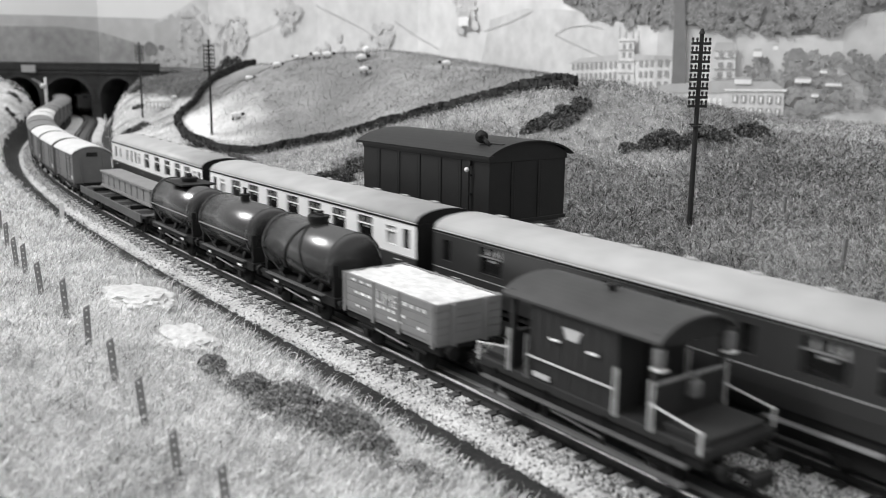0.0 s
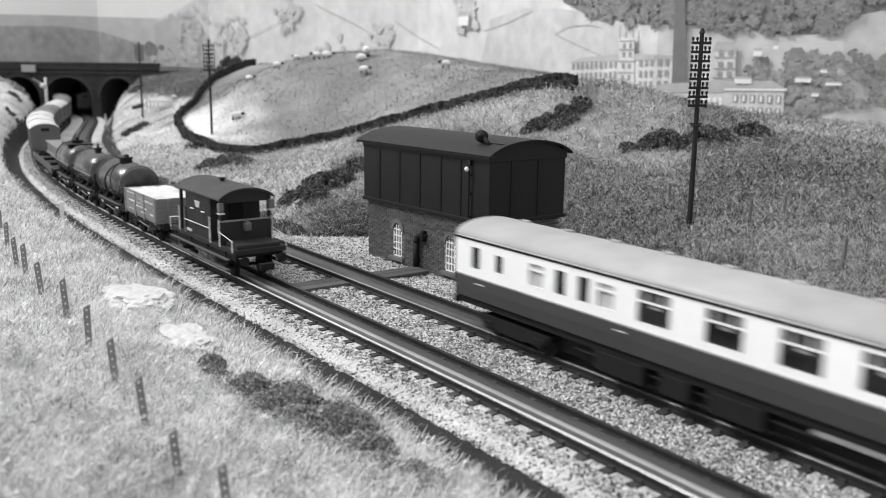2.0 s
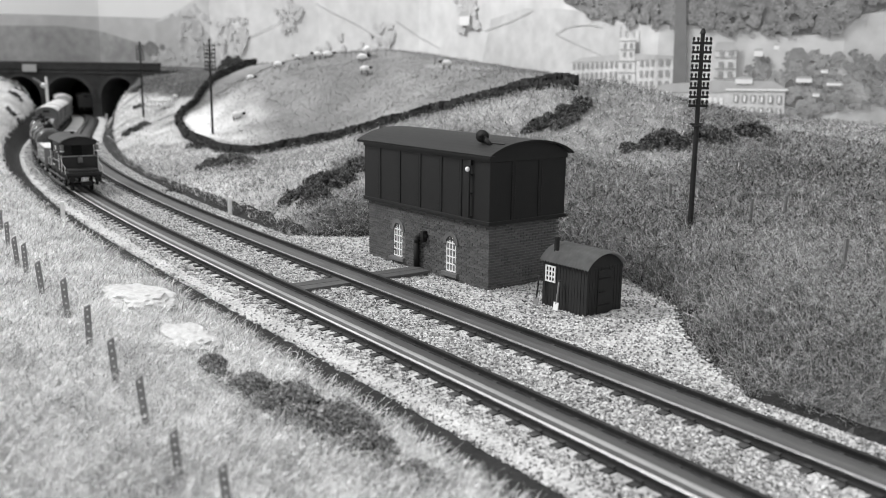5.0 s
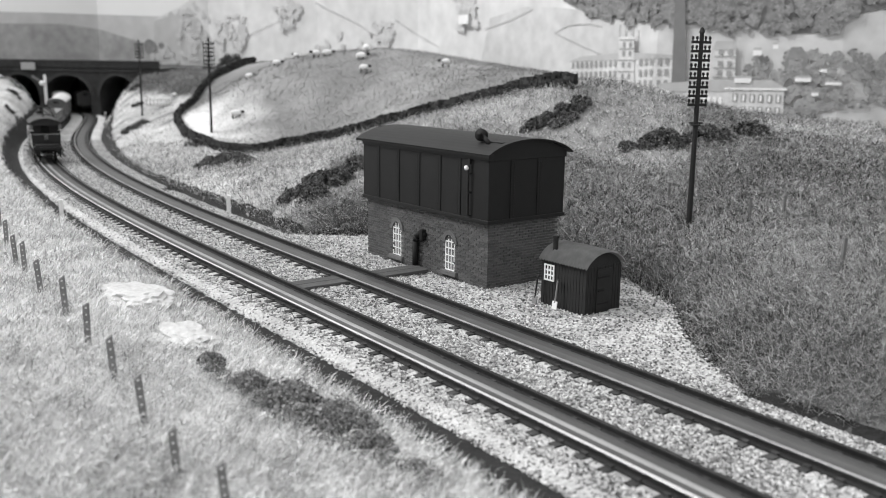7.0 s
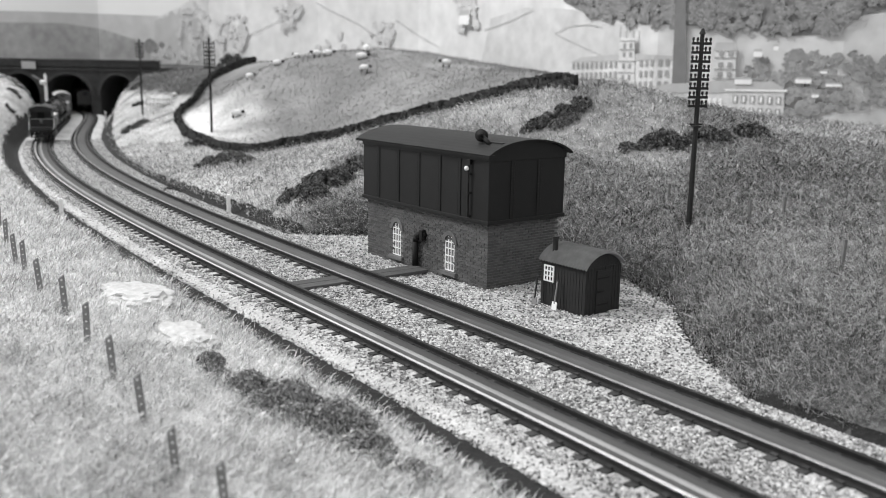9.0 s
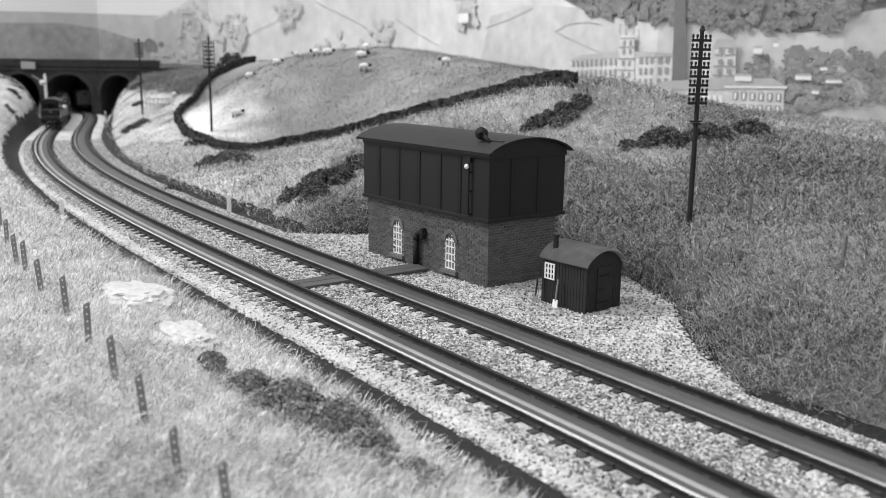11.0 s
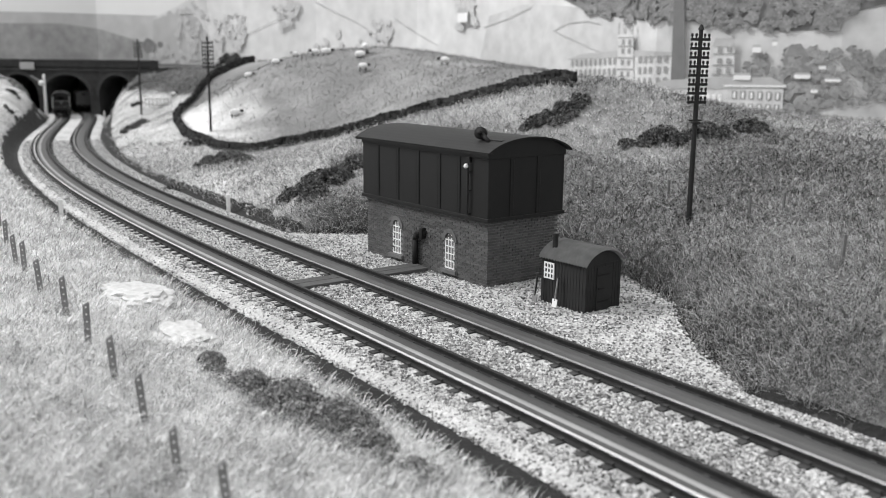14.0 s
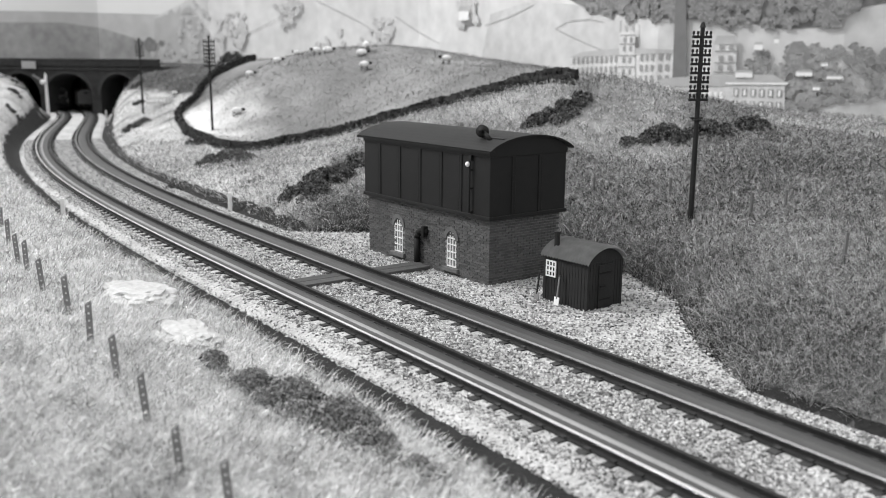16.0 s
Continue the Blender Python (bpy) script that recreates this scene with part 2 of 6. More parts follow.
def corner(x, y):
    """Bleached turf in the near corner of the pasture, 0 to 1 with a soft edge."""
    k = (-17 - 0.35 * (y - 95) - x + 2.5 * noise.noise(Vector((x * 0.3, y * 0.3, 2)))) / 7
    return max(0, min(1, k)) * max(0, min(1, (112 - y) / 6))


def streak(x, y):
    """Dark weathered streaks that run across the banks of the cutting."""
    k = noise.noise(Vector((0.10 * (x + y) + 3, 0.42 * (x - 0.55 * y), 11))) + 0.4 * noise.noise(Vector((x * 0.5, y * 0.5, 4)))
    return (0.55 if lateral(x, y) > 0 else 0.25) * max(0, min(1, (k - 0.08) * 2.0)) * max(0, min(1, (y - 88) / 16))


gx, gy = spread(-150, -62, 42, 110, 0.7, 4.0), spread(-100, 8, 130, 215, 0.7, 3.0)
verts = [(x * K, y * K, land(x, y) * K) for y in gy for x in gx]
nx = len(gx)
faces = [(j * nx + i, j * nx + i + 1, (j + 1) * nx + i + 1, (j + 1) * nx + i) for j in range(len(gy) - 1) for i in range(nx - 1)]
me = bpy.data.meshes.new("ground")
me.from_pydata(verts, [], faces)
for tone, key in (("pale", 0), ("earth", 1)):
    me.attributes.new(tone, "FLOAT", "POINT")
pale, earth = [], []
for x, y in ((x, y) for y in gy for x in gx):
    u, d = lateral(x, y), off_bed(x, y)
    far = min(1, max(0, (y - 60) / 50))
    nz = noise.noise(Vector((x * 0.12, y * 0.12, 7)))
    if u < 0:
        pale.append(1.0 if y < 90 else 0.75 + 0.4 * nz - streak(x, y))
    elif y > 60 and outside(x, y, FIELD) == 0:
        pale.append(min(1, 0.3 + 0.15 * nz + 0.8 * corner(x, y)))
    else:
        k = min(1, max(0, (y - 47 - 0.2 * max(0, x - 2)) / 12))
        pale.append(min(1, max(0, 0.05 + (0.3 if x > -8 else 0.8 - 0.25 * far) * k + 0.3 * nz - (streak(x, y) if y > 85 else 0) - (0.55 if y > 112 and land(x, y) > 4.6 else 0))))
    earth.append(1.0 if d < (0.5 if u > 0 and y < 26 else 1.3 if u < 0 else 0.95) + 0.25 * noise.noise(Vector((x, y, 1))) else 0.0)
me.attributes["pale"].data.foreach_set("value", pale)
me.attributes["earth"].data.foreach_set("value", earth)
for p in me.polygons:
    p.use_smooth = True


def ground_material():
    m = mat("ground_cover", 0.5, 0.95, vary=0.3, scale=420, bump=0.9, grain=1300, coarse=45)
    n, l = m.node_tree.nodes, m.node_tree.links
    b = n["Principled BSDF"]
    old = b.inputs["Base Color"].links[0].from_socket
    tone, earthy = n.new("ShaderNodeAttribute"), n.new("ShaderNodeAttribute")
    tone.attribute_name, earthy.attribute_name = "pale", "earth"
    k, e, mul = n.new("ShaderNodeMapRange"), n.new("ShaderNodeMapRange"), n.new("ShaderNodeMath")
    k.inputs["To Min"].default_value, k.inputs["To Max"].default_value = 0.10, 1.3
    e.inputs["To Min"].default_value, e.inputs["To Max"].default_value = 1.0, 0.05
    l.new(tone.outputs["Fac"], k.inputs["Value"])
    l.new(earthy.outputs["Fac"], e.inputs["Value"])
    mul.operation = "MULTIPLY"
    l.new(k.outputs[0], mul.inputs[0])
    l.new(e.outputs[0], mul.inputs[1])
    fin = n.new("ShaderNodeMath")
    fin.operation = "MULTIPLY"
    l.new(old, fin.inputs[0])
    l.new(mul.outputs[0], fin.inputs[1])
    l.new(fin.outputs[0], b.inputs["Base Color"])
    return m


me.materials.append(ground_material())
ground = tagged(new("ground", me), "scenic ground with pale and dark scatter grass banks", "ground", kind="structure")


def ribbon(name, profile, s0, s1, step, material, parent=None, label="", off=0.0, smooth=False):
    """A cross-section (offset, height) carried along the line; open at the bottom."""
    bm = B()
    rows = []
    n = int((s1 - s0) / step) + 1
    for s in np.linspace(s0, s1, n):
        rows.append([bm.verts.new((*on_line(s, off + u)[:2], z)) for u, z in profile])
    for a, b in zip(rows, rows[1:]):
        for i in range(len(profile) - 1):
            bm.faces.new((a[i], a[i + 1], b[i + 1], b[i]))
    return part(name, bm, material, parent, label, smooth)


bed = ribbon("ballast_bed", [(NEAR - 2.5, -0.42), (NEAR - 2.1, -0.12), (NEAR - 1.8, -0.02), (NEAR, 0.0), (-2, -0.03), (0, 0.0), (1.9, -0.02), (2.2, -0.12), (2.5, -0.42)],
             -100, 260, 1.0, "ballast", smooth=True)
tagged(bed, "pale grey crushed stone ballast under two tracks", "ballast", kind="structure")
bm = B()
ap = [bm.verts.new((x, y, -0.06)) for x, y in APRON]
bm.faces.new(ap)
low = [bm.verts.new((x, y, -0.42)) for x, y in APRON]
for i in range(len(ap)):
    j = (i + 1) % len(ap)
    bm.faces.new((ap[i], ap[j], low[j], low[i]))
apron = part("ballast_apron", bm, "ballast")
tagged(apron, "pale gravel yard round the water tower", "gravel", kind="structure")

# ---- tracks: rails, chairs, sleepers, smooth centre strip ----
RAIL_TOP = 0.25


def make_track(name, off, bright, polish):
    t = thing(name, "dark railway track with steel rails, sleepers and smooth centre strip", "railway track", kind="structure")
    for side, head in ((-1, polish), (1, "rail")):
        c = side * 0.665
        ribbon("rail", [(c - 0.16, 0.03), (c - 0.16, 0.06), (c - 0.03, 0.09), (c - 0.03, 0.18), (c - 0.065, 0.19), (c - 0.065, 0.25), (c + 0.065, 0.25),
                        (c + 0.065, 0.19), (c + 0.03, 0.18), (c + 0.03, 0.09), (c + 0.16, 0.06), (c + 0.16, 0.03)], -95, 250, 0.8, "rail", t, off=off)
        if side < 0:
            ribbon("running_surface", [(c - 0.067, 0.235), (c - 0.05, 0.256), (c + 0.05, 0.256), (c + 0.067, 0.235)], -95, 250, 0.8, head, t, "polished bright rail top", off=off)
    ribbon("centre_strip", [(-0.47, 0.02), (-0.46, 0.08), (-0.40, 0.125), (-0.28, 0.155), (-0.1, 0.172), (0.1, 0.172), (0.28, 0.155), (0.42, 0.125), (0.49, 0.09), (0.50, 0.02)],
           -95, 250, 0.8, "strip", t, "smooth dark strip between the rails", off=off, smooth=True)
    # the strip's highlight, put into the colour as a lighter line
    ribbon("sheen_line", [(-0.24, 0.155), (-0.22, 0.168), (-0.12, 0.178), (-0.06, 0.178), (-0.04, 0.170)], -95, 250, 0.8, bright, t, "lighter line painted as the strip's sheen", off=off, smooth=True)
    bm = B()
    box(bm, -0.14, 0.14, -1.12, 1.12, -0.06, 0.035)
    for c in (-0.665, 0.665):
        for d in (-0.15, 0.15):
            box(bm, -0.09, 0.09, c + d - 0.06, c + d + 0.06, 0.03, 0.10)
    first = part("sleeper", bm, "sleeper", t)
    n = 0
    for s in np.arange(3.0, 200.0, 0.88):
        x, y, a = on_line(s, off)
        if n == 0:
            first.matrix_basis = at(x, y, 0, a)
        else:
            share("sleeper", first, at(x, y, 0, a), t)
        n += 1
    return t


make_track("track_near", NEAR, "strip_sheen", "rail_head")
# fainter painted highlight for the far track's strip
M["strip_sheen_dim"] = mat("strip_sheen_dim", 0.085, 0.5, 0.0, vary=0.2, scale=150, bump=0.05)
M["rail_dull"] = mat("rail_dull", 0.30, 0.4, 0.2, vary=0.3, scale=600, bump=0.05)
make_track("track_far", 0.0, "strip_sheen_dim", "rail_dull")


# ---- lineside buildings ----
def make_water_tower():
    t = thing("water_tower", "black riveted water tank with curved roof on a brick base", "water tower")
    t.matrix_basis = at(1.93, 37.2, -0.05, -52)
    L, W, z0, z1 = 9.5, 4.43, 2.87, 5.72
    tank = part("tank", box(B(), -L, 0, 0, W, z0, z1, 0.04), "black_paint", t, "black riveted iron tank")
    part("tank_lip", box(B(), -L - 0.05, 0.05, -0.05, W + 0.05, z0 - 0.02, z0 + 0.14, 0.02), "black_paint", tank)
    part("top_band", box(B(), -L - 0.04, 0.04, -0.04, W + 0.04, z1 - 0.22, z1 + 0.02, 0.02), "black_paint", tank)
    for i, x in enumerate((-8.15, -6.5, -4.9, -3.33, -1.94)):
        part("seam_strip", box(B(), x - 0.11, x + 0.11, -0.03, 0.02, z0 + 0.14, z1 - 0.22, 0.01), "black_paint", tank)
        bm = B()
        for dx in (-0.07, 0.07):
            for z in np.arange(z0 + 0.25, z1 - 0.3, 0.13):
                ball(bm, (x + dx, -0.035, z), 0.032, 1)
        part("rivets", bm, "black_roof", tank)
    for y in (1.3, 2.85):
        part("seam_strip", box(B(), -0.02, 0.03, y - 0.11, y + 0.11, z0 + 0.14, z1 - 0.22, 0.01), "black_paint", tank)
        bm = B()
        for dy in (-0.07, 0.07):
            for z in np.arange(z0 + 0.25, z1 - 0.3, 0.13):
                ball(bm, (0.035, y + dy, z), 0.032, 1)
        part("rivets", bm, "black_roof", tank)
    half = W / 2 + 0.24
    top = arc(half, z1 + 0.03, 0.62, 18)
    under = [(u, v - 0.07) for u, v in top][::-1]
    roof = part("roof", prism(B(), [(u + W / 2, v) for u, v in top + under], -L - 0.3, 0.22), "black_roof", t, "curved black sheet roof")
    bm = B()
    for x in np.arange(-L - 0.25, 0.2, 0.16):
        u, v = top[0]
        box(bm, x, x + 0.08, u + W / 2 - 0.03, u + W / 2 + 0.3, v - 0.02, v + 0.05)
    part("roof_edge", bm, "black_roof", roof)
    gable = [(u * 0.9 + W / 2, v - 0.05) for u, v in top]
    part("gable", prism(B(), gable, -0.1, 0.06), "black_paint", t)
    part("gable", prism(B(), gable, -L - 0.06, -L + 0.1), "black_paint", t)
    part("roof_hatch", box(B(), -1.4, -0.1, 0.75, 1.5, z1 + 0.36, z1 + 0.53, 0.02), "black_roof", roof)
    bm = B()
    rod(bm, (-1.36, 0.74, z1 + 0.74), (-1.28, 0.58, z1 + 0.78), 0.27, 20)
    rod(bm, (-1.30, 0.62, z1 + 0.77), (-1.22, 0.46, z1 + 0.81), 0.10, 12)
    rod(bm, (-1.2, 0.66, z1 + 0.72), (-0.75, 0.65, z1 + 0.40), 0.10, 8)
    box(bm, -1.1, -0.6, 0.5, 0.8, z1 + 0.2, z1 + 0.42)
    part("gauge_wheel", bm, "underframe", t, "small pulley wheel of the level gauge", True)
    bm = B()
    rod(bm, (-1.2, -0.13, z0 + 0.2), (-1.2, -0.13, z1 - 0.45), 0.05)
    box(bm, -1.3, -1.1, -0.14, 0.0, z1 - 0.42, z1 - 0.2, 0.02)
    for z in (z0 + 0.2, z0 + 1.2, z0 + 2.0):
        box(bm, -1.28, -1.12, -0.13, 0.0, z, z + 0.06)
    pipe = part("gauge_rod", bm, "black_paint", t)
    part("gauge_marker", ball(B(), (-1.24, -0.2, z1 - 0.58), 0.11, 2), "white", pipe, "white gauge marker", True)
    # brick base
    base = part("base", box(B(), -L + 0.18, -0.18, 0.18, W - 0.18, -0.3, z0), "mortar", t, "dark brick base in neat courses")
    course, length = 0.119, 0.36
    bm, bx = B(), 0.028
    for k in range(24):
        z = k * course
        x = -L + 0.16 - (length / 2 if k % 2 else 0)
        while x < -0.16:
            a, b = max(x, -L + 0.16), min(x + length - 0.025, -0.155)
            mid = (a + b) / 2
            hole = any(abs(mid - c) < 0.36 and 0.35 < z < 1.75 for c in (-6.8, -2.72))
            if b - a > 0.05 and not hole:
                box(bm, a, b, 0.155 + random.uniform(-0.008, 0.008), 0.2, z + 0.012, z + course - 0.012)
            x += length
    wall = part("brickwork", bm, "brick_rest", base)
    wall["kind"] = "stuff"
    bm = B()
    box(bm, -0.2, -0.155, 0, length - 0.03, 0.012, course - 0.012)
    first, n = None, 0
    for k in range(24):
        y = 0.16 - (length / 2 if k % 2 else 0)
        while y < W - 0.45:
            m = at(random.uniform(-0.006, 0.006), min(max(y, 0.16), W - 0.16 - length + 0.03), k * course)
            if first is None:
                first = part("brick", bm, "brick", base)
                first.matrix_basis = m
            elif n < 292:
                share("brick", first, m, base)
            n += 1
            y += length
    # two arched windows
    for c in (-6.8, -2.72):
        w = part("window", box(B(), c - 0.34, c + 0.34, 0.19, 0.24, 0.38, 1.85), "glass_dark", t, "arched window with white glazing bars")
        ring = [(c + 0.52 * math.cos(a), 1.62 + 0.58 * math.sin(a)) for a in np.linspace(0, math.pi, 13)]
        inner = [(c + 0.33 * math.cos(a), 1.62 + 0.38 * math.sin(a)) for a in np.linspace(math.pi, 0, 13)]
        part("arch_stone", prism(B(), ring + inner, 0.10, 0.2, "y"), "stone", w, "pale stone arch")
        part("sill", box(B(), c - 0.55, c + 0.55, 0.02, 0.22, 0.16, 0.36, 0.02), "stone", w, "stone sill")
        for i, x in enumerate((-0.31, -0.1, 0.1, 0.31)):
            part("glazing_bar", box(B(), c + x - 0.025, c + x + 0.025, 0.15, 0.2, 0.38, 1.95 - (0.22 if i in (0, 3) else 0.02)), "white", w, "white glazing bar")
        for z in (0.4, 0.73, 1.06, 1.39, 1.68):
            part("glazing_bar", box(B(), c - 0.32, c + 0.32, 0.14, 0.19, z - 0.025, z + 0.025), "white", w, "white glazing bar")
    bm = B()
    pts = [(-5.08, -0.02, -0.1), (-5.08, -0.02, 1.35), (-5.0, 0.0, 1.6), (-4.75, 0.05, 1.75), (-4.55, 0.1, 1.72)]
    for p, q in zip(pts, pts[1:]):
        rod(bm, p, q, 0.14, 12)
        ball(bm, q, 0.14, 2)
    box(bm, -4.72, -4.5, -0.08, 0.18, 1.45, 1.95, 0.02)
    part("downpipe", bm, "underframe", t, "black swan-neck outlet pipe", True)
    return t


def make_hut():
    t = thing("platelayers_hut", "small black plank hut with curved corrugated roof on gravel", "hut")
    t.matrix_basis = at(5.5, 33.55, -0.06, -51)
    L, W, h = 2.3, 2.05, 1.92
    body = part("body", box(B(), -L + 0.03, -0.03, 0.03, W - 0.03, 0, h), "wood_black", t, "black vertical planks")
    bm = B()
    box(bm, 0, 0.14, -0.02, 0.03, 0, h - 0.05)
    pl = part("plank", bm, "wood_black", body)
    pl.matrix_basis = at(-L, 0, 0)
    for i in range(1, 15):
        share("plank", pl, at(-L + i * 0.158, random.uniform(0, 0.012), 0), body)
    for i in range(13):
        share("plank", pl, at(0, 0.02 + i * 0.158, 0, 90), body)
    gable = [(u * 0.93 + W / 2, v) for u, v in arc(W / 2 + 0.1, h - 0.1, 0.55, 12)]
    part("gable", prism(B(), gable, -0.06, 0.01), "wood_black", body)
    part("gable", prism(B(), gable, -L, -L + 0.05), "wood_black", body)
    top = arc(W / 2 + 0.14, h - 0.06, 0.58, 14)
    bm = B()
    n = 34
    rows = []
    for i in range(n + 1):
        x = -L - 0.14 + i * (L + 0.3) / n
        k = 0.05 if i % 2 else -0.03
        rows.append([bm.verts.new((x, u * (1 + k * 0.4) + W / 2, v + k)) for u, v in top])
    for a, b in zip(rows, rows[1:]):
        for i in range(len(top) - 1):
            bm.faces.new((a[i], a[i + 1], b[i + 1], b[i]))
    bmesh.ops.solidify(bm, geom=bm.faces[:], thickness=0.03)
    part("roof", bm, "hut_roof", t, "curved corrugated iron roof")
    bm = B()
    rod(bm, (-L + 0.35, 0.35, h), (-L + 0.35, 0.35, h + 0.85), 0.11, 12)
    rod(bm, (-L + 0.35, 0.35, h + 0.82), (-L + 0.35, 0.35, h + 0.9), 0.14, 12)
    part("stovepipe", bm, "wood_black", t, "stovepipe chimney")
    w = part("window", box(B(), -2.1, -1.62, -0.04, 0.0, 1.08, 1.68), "glass_dark", t, "small white-framed window")
    bm = B()
    for x in (-2.1, -1.94, -1.78, -1.62):
        box(bm, x - 0.03, x + 0.03, -0.07, -0.02, 1.05, 1.71)
    for z in (1.08, 1.28, 1.48, 1.68):
        box(bm, -2.12, -1.6, -0.065, -0.02, z - 0.028, z + 0.028)
    part("frame", bm, "white", w, "white glazing bars")
    door = part("door", box(B(), 0.02, 0.07, 0.62, 1.45, 0.05, 1.75, 0.01), "wood_black", t, "black plank door")
    bm = B()
    for z in (0.35, 1.4):
        box(bm, 0.07, 0.09, 0.66, 1.3, z, z + 0.07)
    box(bm, 0.07, 0.12, 0.68, 0.98, 0.88, 0.94)
    part("hinges", bm, "underframe", door)
    return t


M["hut_roof"] = mat("hut_roof", 0.26, 0.5, 0.1, vary=0.35, scale=350, bump=0.1)
make_water_tower()
make_hut()
for k, (x, y) in enumerate(((3.75, 35.1), (4.45, 34.3))):
    t = thing("spade", "long-handled spade leaning on the hut", "spade", "spades")
    t.matrix_basis = at(x, y, 0.0, -51, -8)
    part("shaft", rod(B(), (0, 0, 0.25), (0, 0, 1.15), 0.035, 8), "steel_grey" if k else "wood_black", t)
    part("blade", box(B(), -0.13, 0.13, -0.02, 0.02, 0.0, 0.32, 0.01), "steel_grey" if not k else "white", t)
    part("grip", box(B(), -0.09, 0.09, -0.03, 0.03, 1.12, 1.2, 0.02), "wood_black", t)


# ---- board crossings ----
def make_crossing(u0, u1):
    t = thing("board_crossing", "weathered dark timber boards laid across the ballast", "crossing", "board crossings")
    x, y, a = on_line(41.3, (u0 + u1) / 2)
    t.matrix_basis = at(x, y, 0.02, a - 90)
    w = u1 - u0
    bm = box(B(), -w / 2, w / 2, -0.3, 0.3, -0.03, 0.13, 0.02)
    p = part("board", bm, "wood_grey", t)
    p.matrix_basis = at(0, -0.31, 0, 0.4)
    for k, yy in enumerate((0.31,)):
        share("board", p, at(random.uniform(-0.12, 0.12), yy, random.uniform(0, 0.02), random.uniform(-1, 1)), t)
    return t


make_crossing(NEAR + 0.85, -0.85)
make_crossing(0.9, 3.35)


# ---- telegraph poles ----
def make_pole(x, y, height, arms, wide, turn, lean=0.0):
    t = thing("telegraph_pole", "tall dark telegraph pole with cross-arms and insulators", "telegraph pole", "telegraph poles")
    t.matrix_basis = at(x, y, land(x, y) - 0.1, turn, 0, lean)
    part("pole", rod(B(), (0, 0, 0), (0, 0, height), 0.14, 12, 0.10), "wood_black", t)
    part("finial", ball(rod(B(), (0, 0, height - 0.05), (0, 0, height + 0.14), 0.16, 10, 0.08), (0, 0, height + 0.12), 0.1, 1), "wood_black", t)
    for i in range(arms):
        z = height - 0.55 - i * 0.42
        arm = part("cross_arm", box(B(), -wide, wide, -0.09, 0.09, z, z + 0.13, 0.02), "wood_black", t)
        for sx in (-1, 1):
            for u in (0.45, 0.9):
                bm = rod(B(), (sx * u * wide, 0, z + 0.1), (sx * u * wide, 0, z + 0.24), 0.035, 8)
                rod(bm, (sx * u * wide, 0, z + 0.2), (sx * u * wide, 0, z + 0.34), 0.07, 10, 0.05)
                part("insulator", bm, "wood_black", arm)
    z = height * 0.545
    part("bracket", box(rod(B(), (-0.32, 0, z + 0.1), (0.32, 0, z + 0.1), 0.04, 8), -0.17, 0.17, -0.17, 0.17, z - 0.05, z + 0.05, 0.02), "wood_black", t)
    return t


make_pole(12.2, 44.0, 9.65, 8, 0.47, 8)
make_pole(-25.1, 98.6, 9.9, 7, 0.62, 30)
make_pole(-39.8, 120.7, 9.7, 5, 0.55, 35)


# ---- fence posts ----
M["post_white"] = mat("post_white", 0.62, 0.8, vary=0.2, scale=600, bump=0.3)
def make_post(x, y, h, lean, away):
    t = thing("fence_post", "weathered dark wooden fence post standing in grass", "fence post", "fence posts")
    t.matrix_basis = at(x, y, land(x, y) - 0.15, 20, away, lean)
    bm = box(B(), -0.09, 0.09, -0.07, 0.07, 0, h, 0.02)
    for v in bm.verts:
        v.co.x += 0.015 * noise.noise(v.co * 2)
        if v.co.z > h - 0.03:
            v.co.z += 0.05 * v.co.x / 0.09
    part("stake", bm, "post_wood", t)
    for z in np.linspace(h * 0.3, h * 0.93, 5):
        part("staple", ball(B(), (0.0, -0.078, z), 0.034, 1), "post_white", t)


for x, y, h, lean, away in ((-4.4, 17.4, 1.3, -5, 3), (-5.8, 18.7, 1.35, -4, 2), (-7.3, 21.1, 1.38, -5, 3), (-8.8, 23.3, 1.4, -4, 0), (-10.4, 25.6, 1.4, 0, 2), (-12.3, 28.7, 1.5, -3, 4),
                            (-14.4, 31.6, 1.45, -4, 2), (-16.9, 35.8, 1.4, -2, 0), (-18.0, 37.4, 1.45, -3, 3), (-20.5, 41.8, 1.4, 0, 2), (-22.5, 45.3, 1.3, 0, 0), (-25.5, 50, 1.3, 2, 0)):
    make_post(x, y, h, lean, away)
M["post_pale"] = mat("post_pale", 0.17, 0.9, vary=0.3, scale=600, bump=0.4)
for x, y, h in ((8.5, 50.9, 1.0), (12.4, 49.2, 1.2), (15.1, 43.9, 1.5), (14.7, 32.4, 1.35), (17.0, 44.5, 1.2), (-5.6, 66.0, 1.1)):
    t = thing("stake", "thin pale wooden stake in the bank", "stake", "stakes")
    t.matrix_basis = at(x, y, land(x, y) - 0.1, 15, 0, 2)
    part("shaft", box(B(), -0.06, 0.06, -0.06, 0.06, 0, h, 0.015), "post_pale", t)
for x, y in ((-22.8, 53.5), (-13.6, 57.0), (-54.0, 145.7)):
    t = thing("marker_post", "short white painted lineside marker post", "marker post", "marker posts")
    t.matrix_basis = at(x, y, max(land(x, y), -0.15) + 0.15, 20)
    part("shaft", box(B(), -0.12, 0.12, -0.1, 0.1, -0.4, 1.0, 0.03), "white", t)


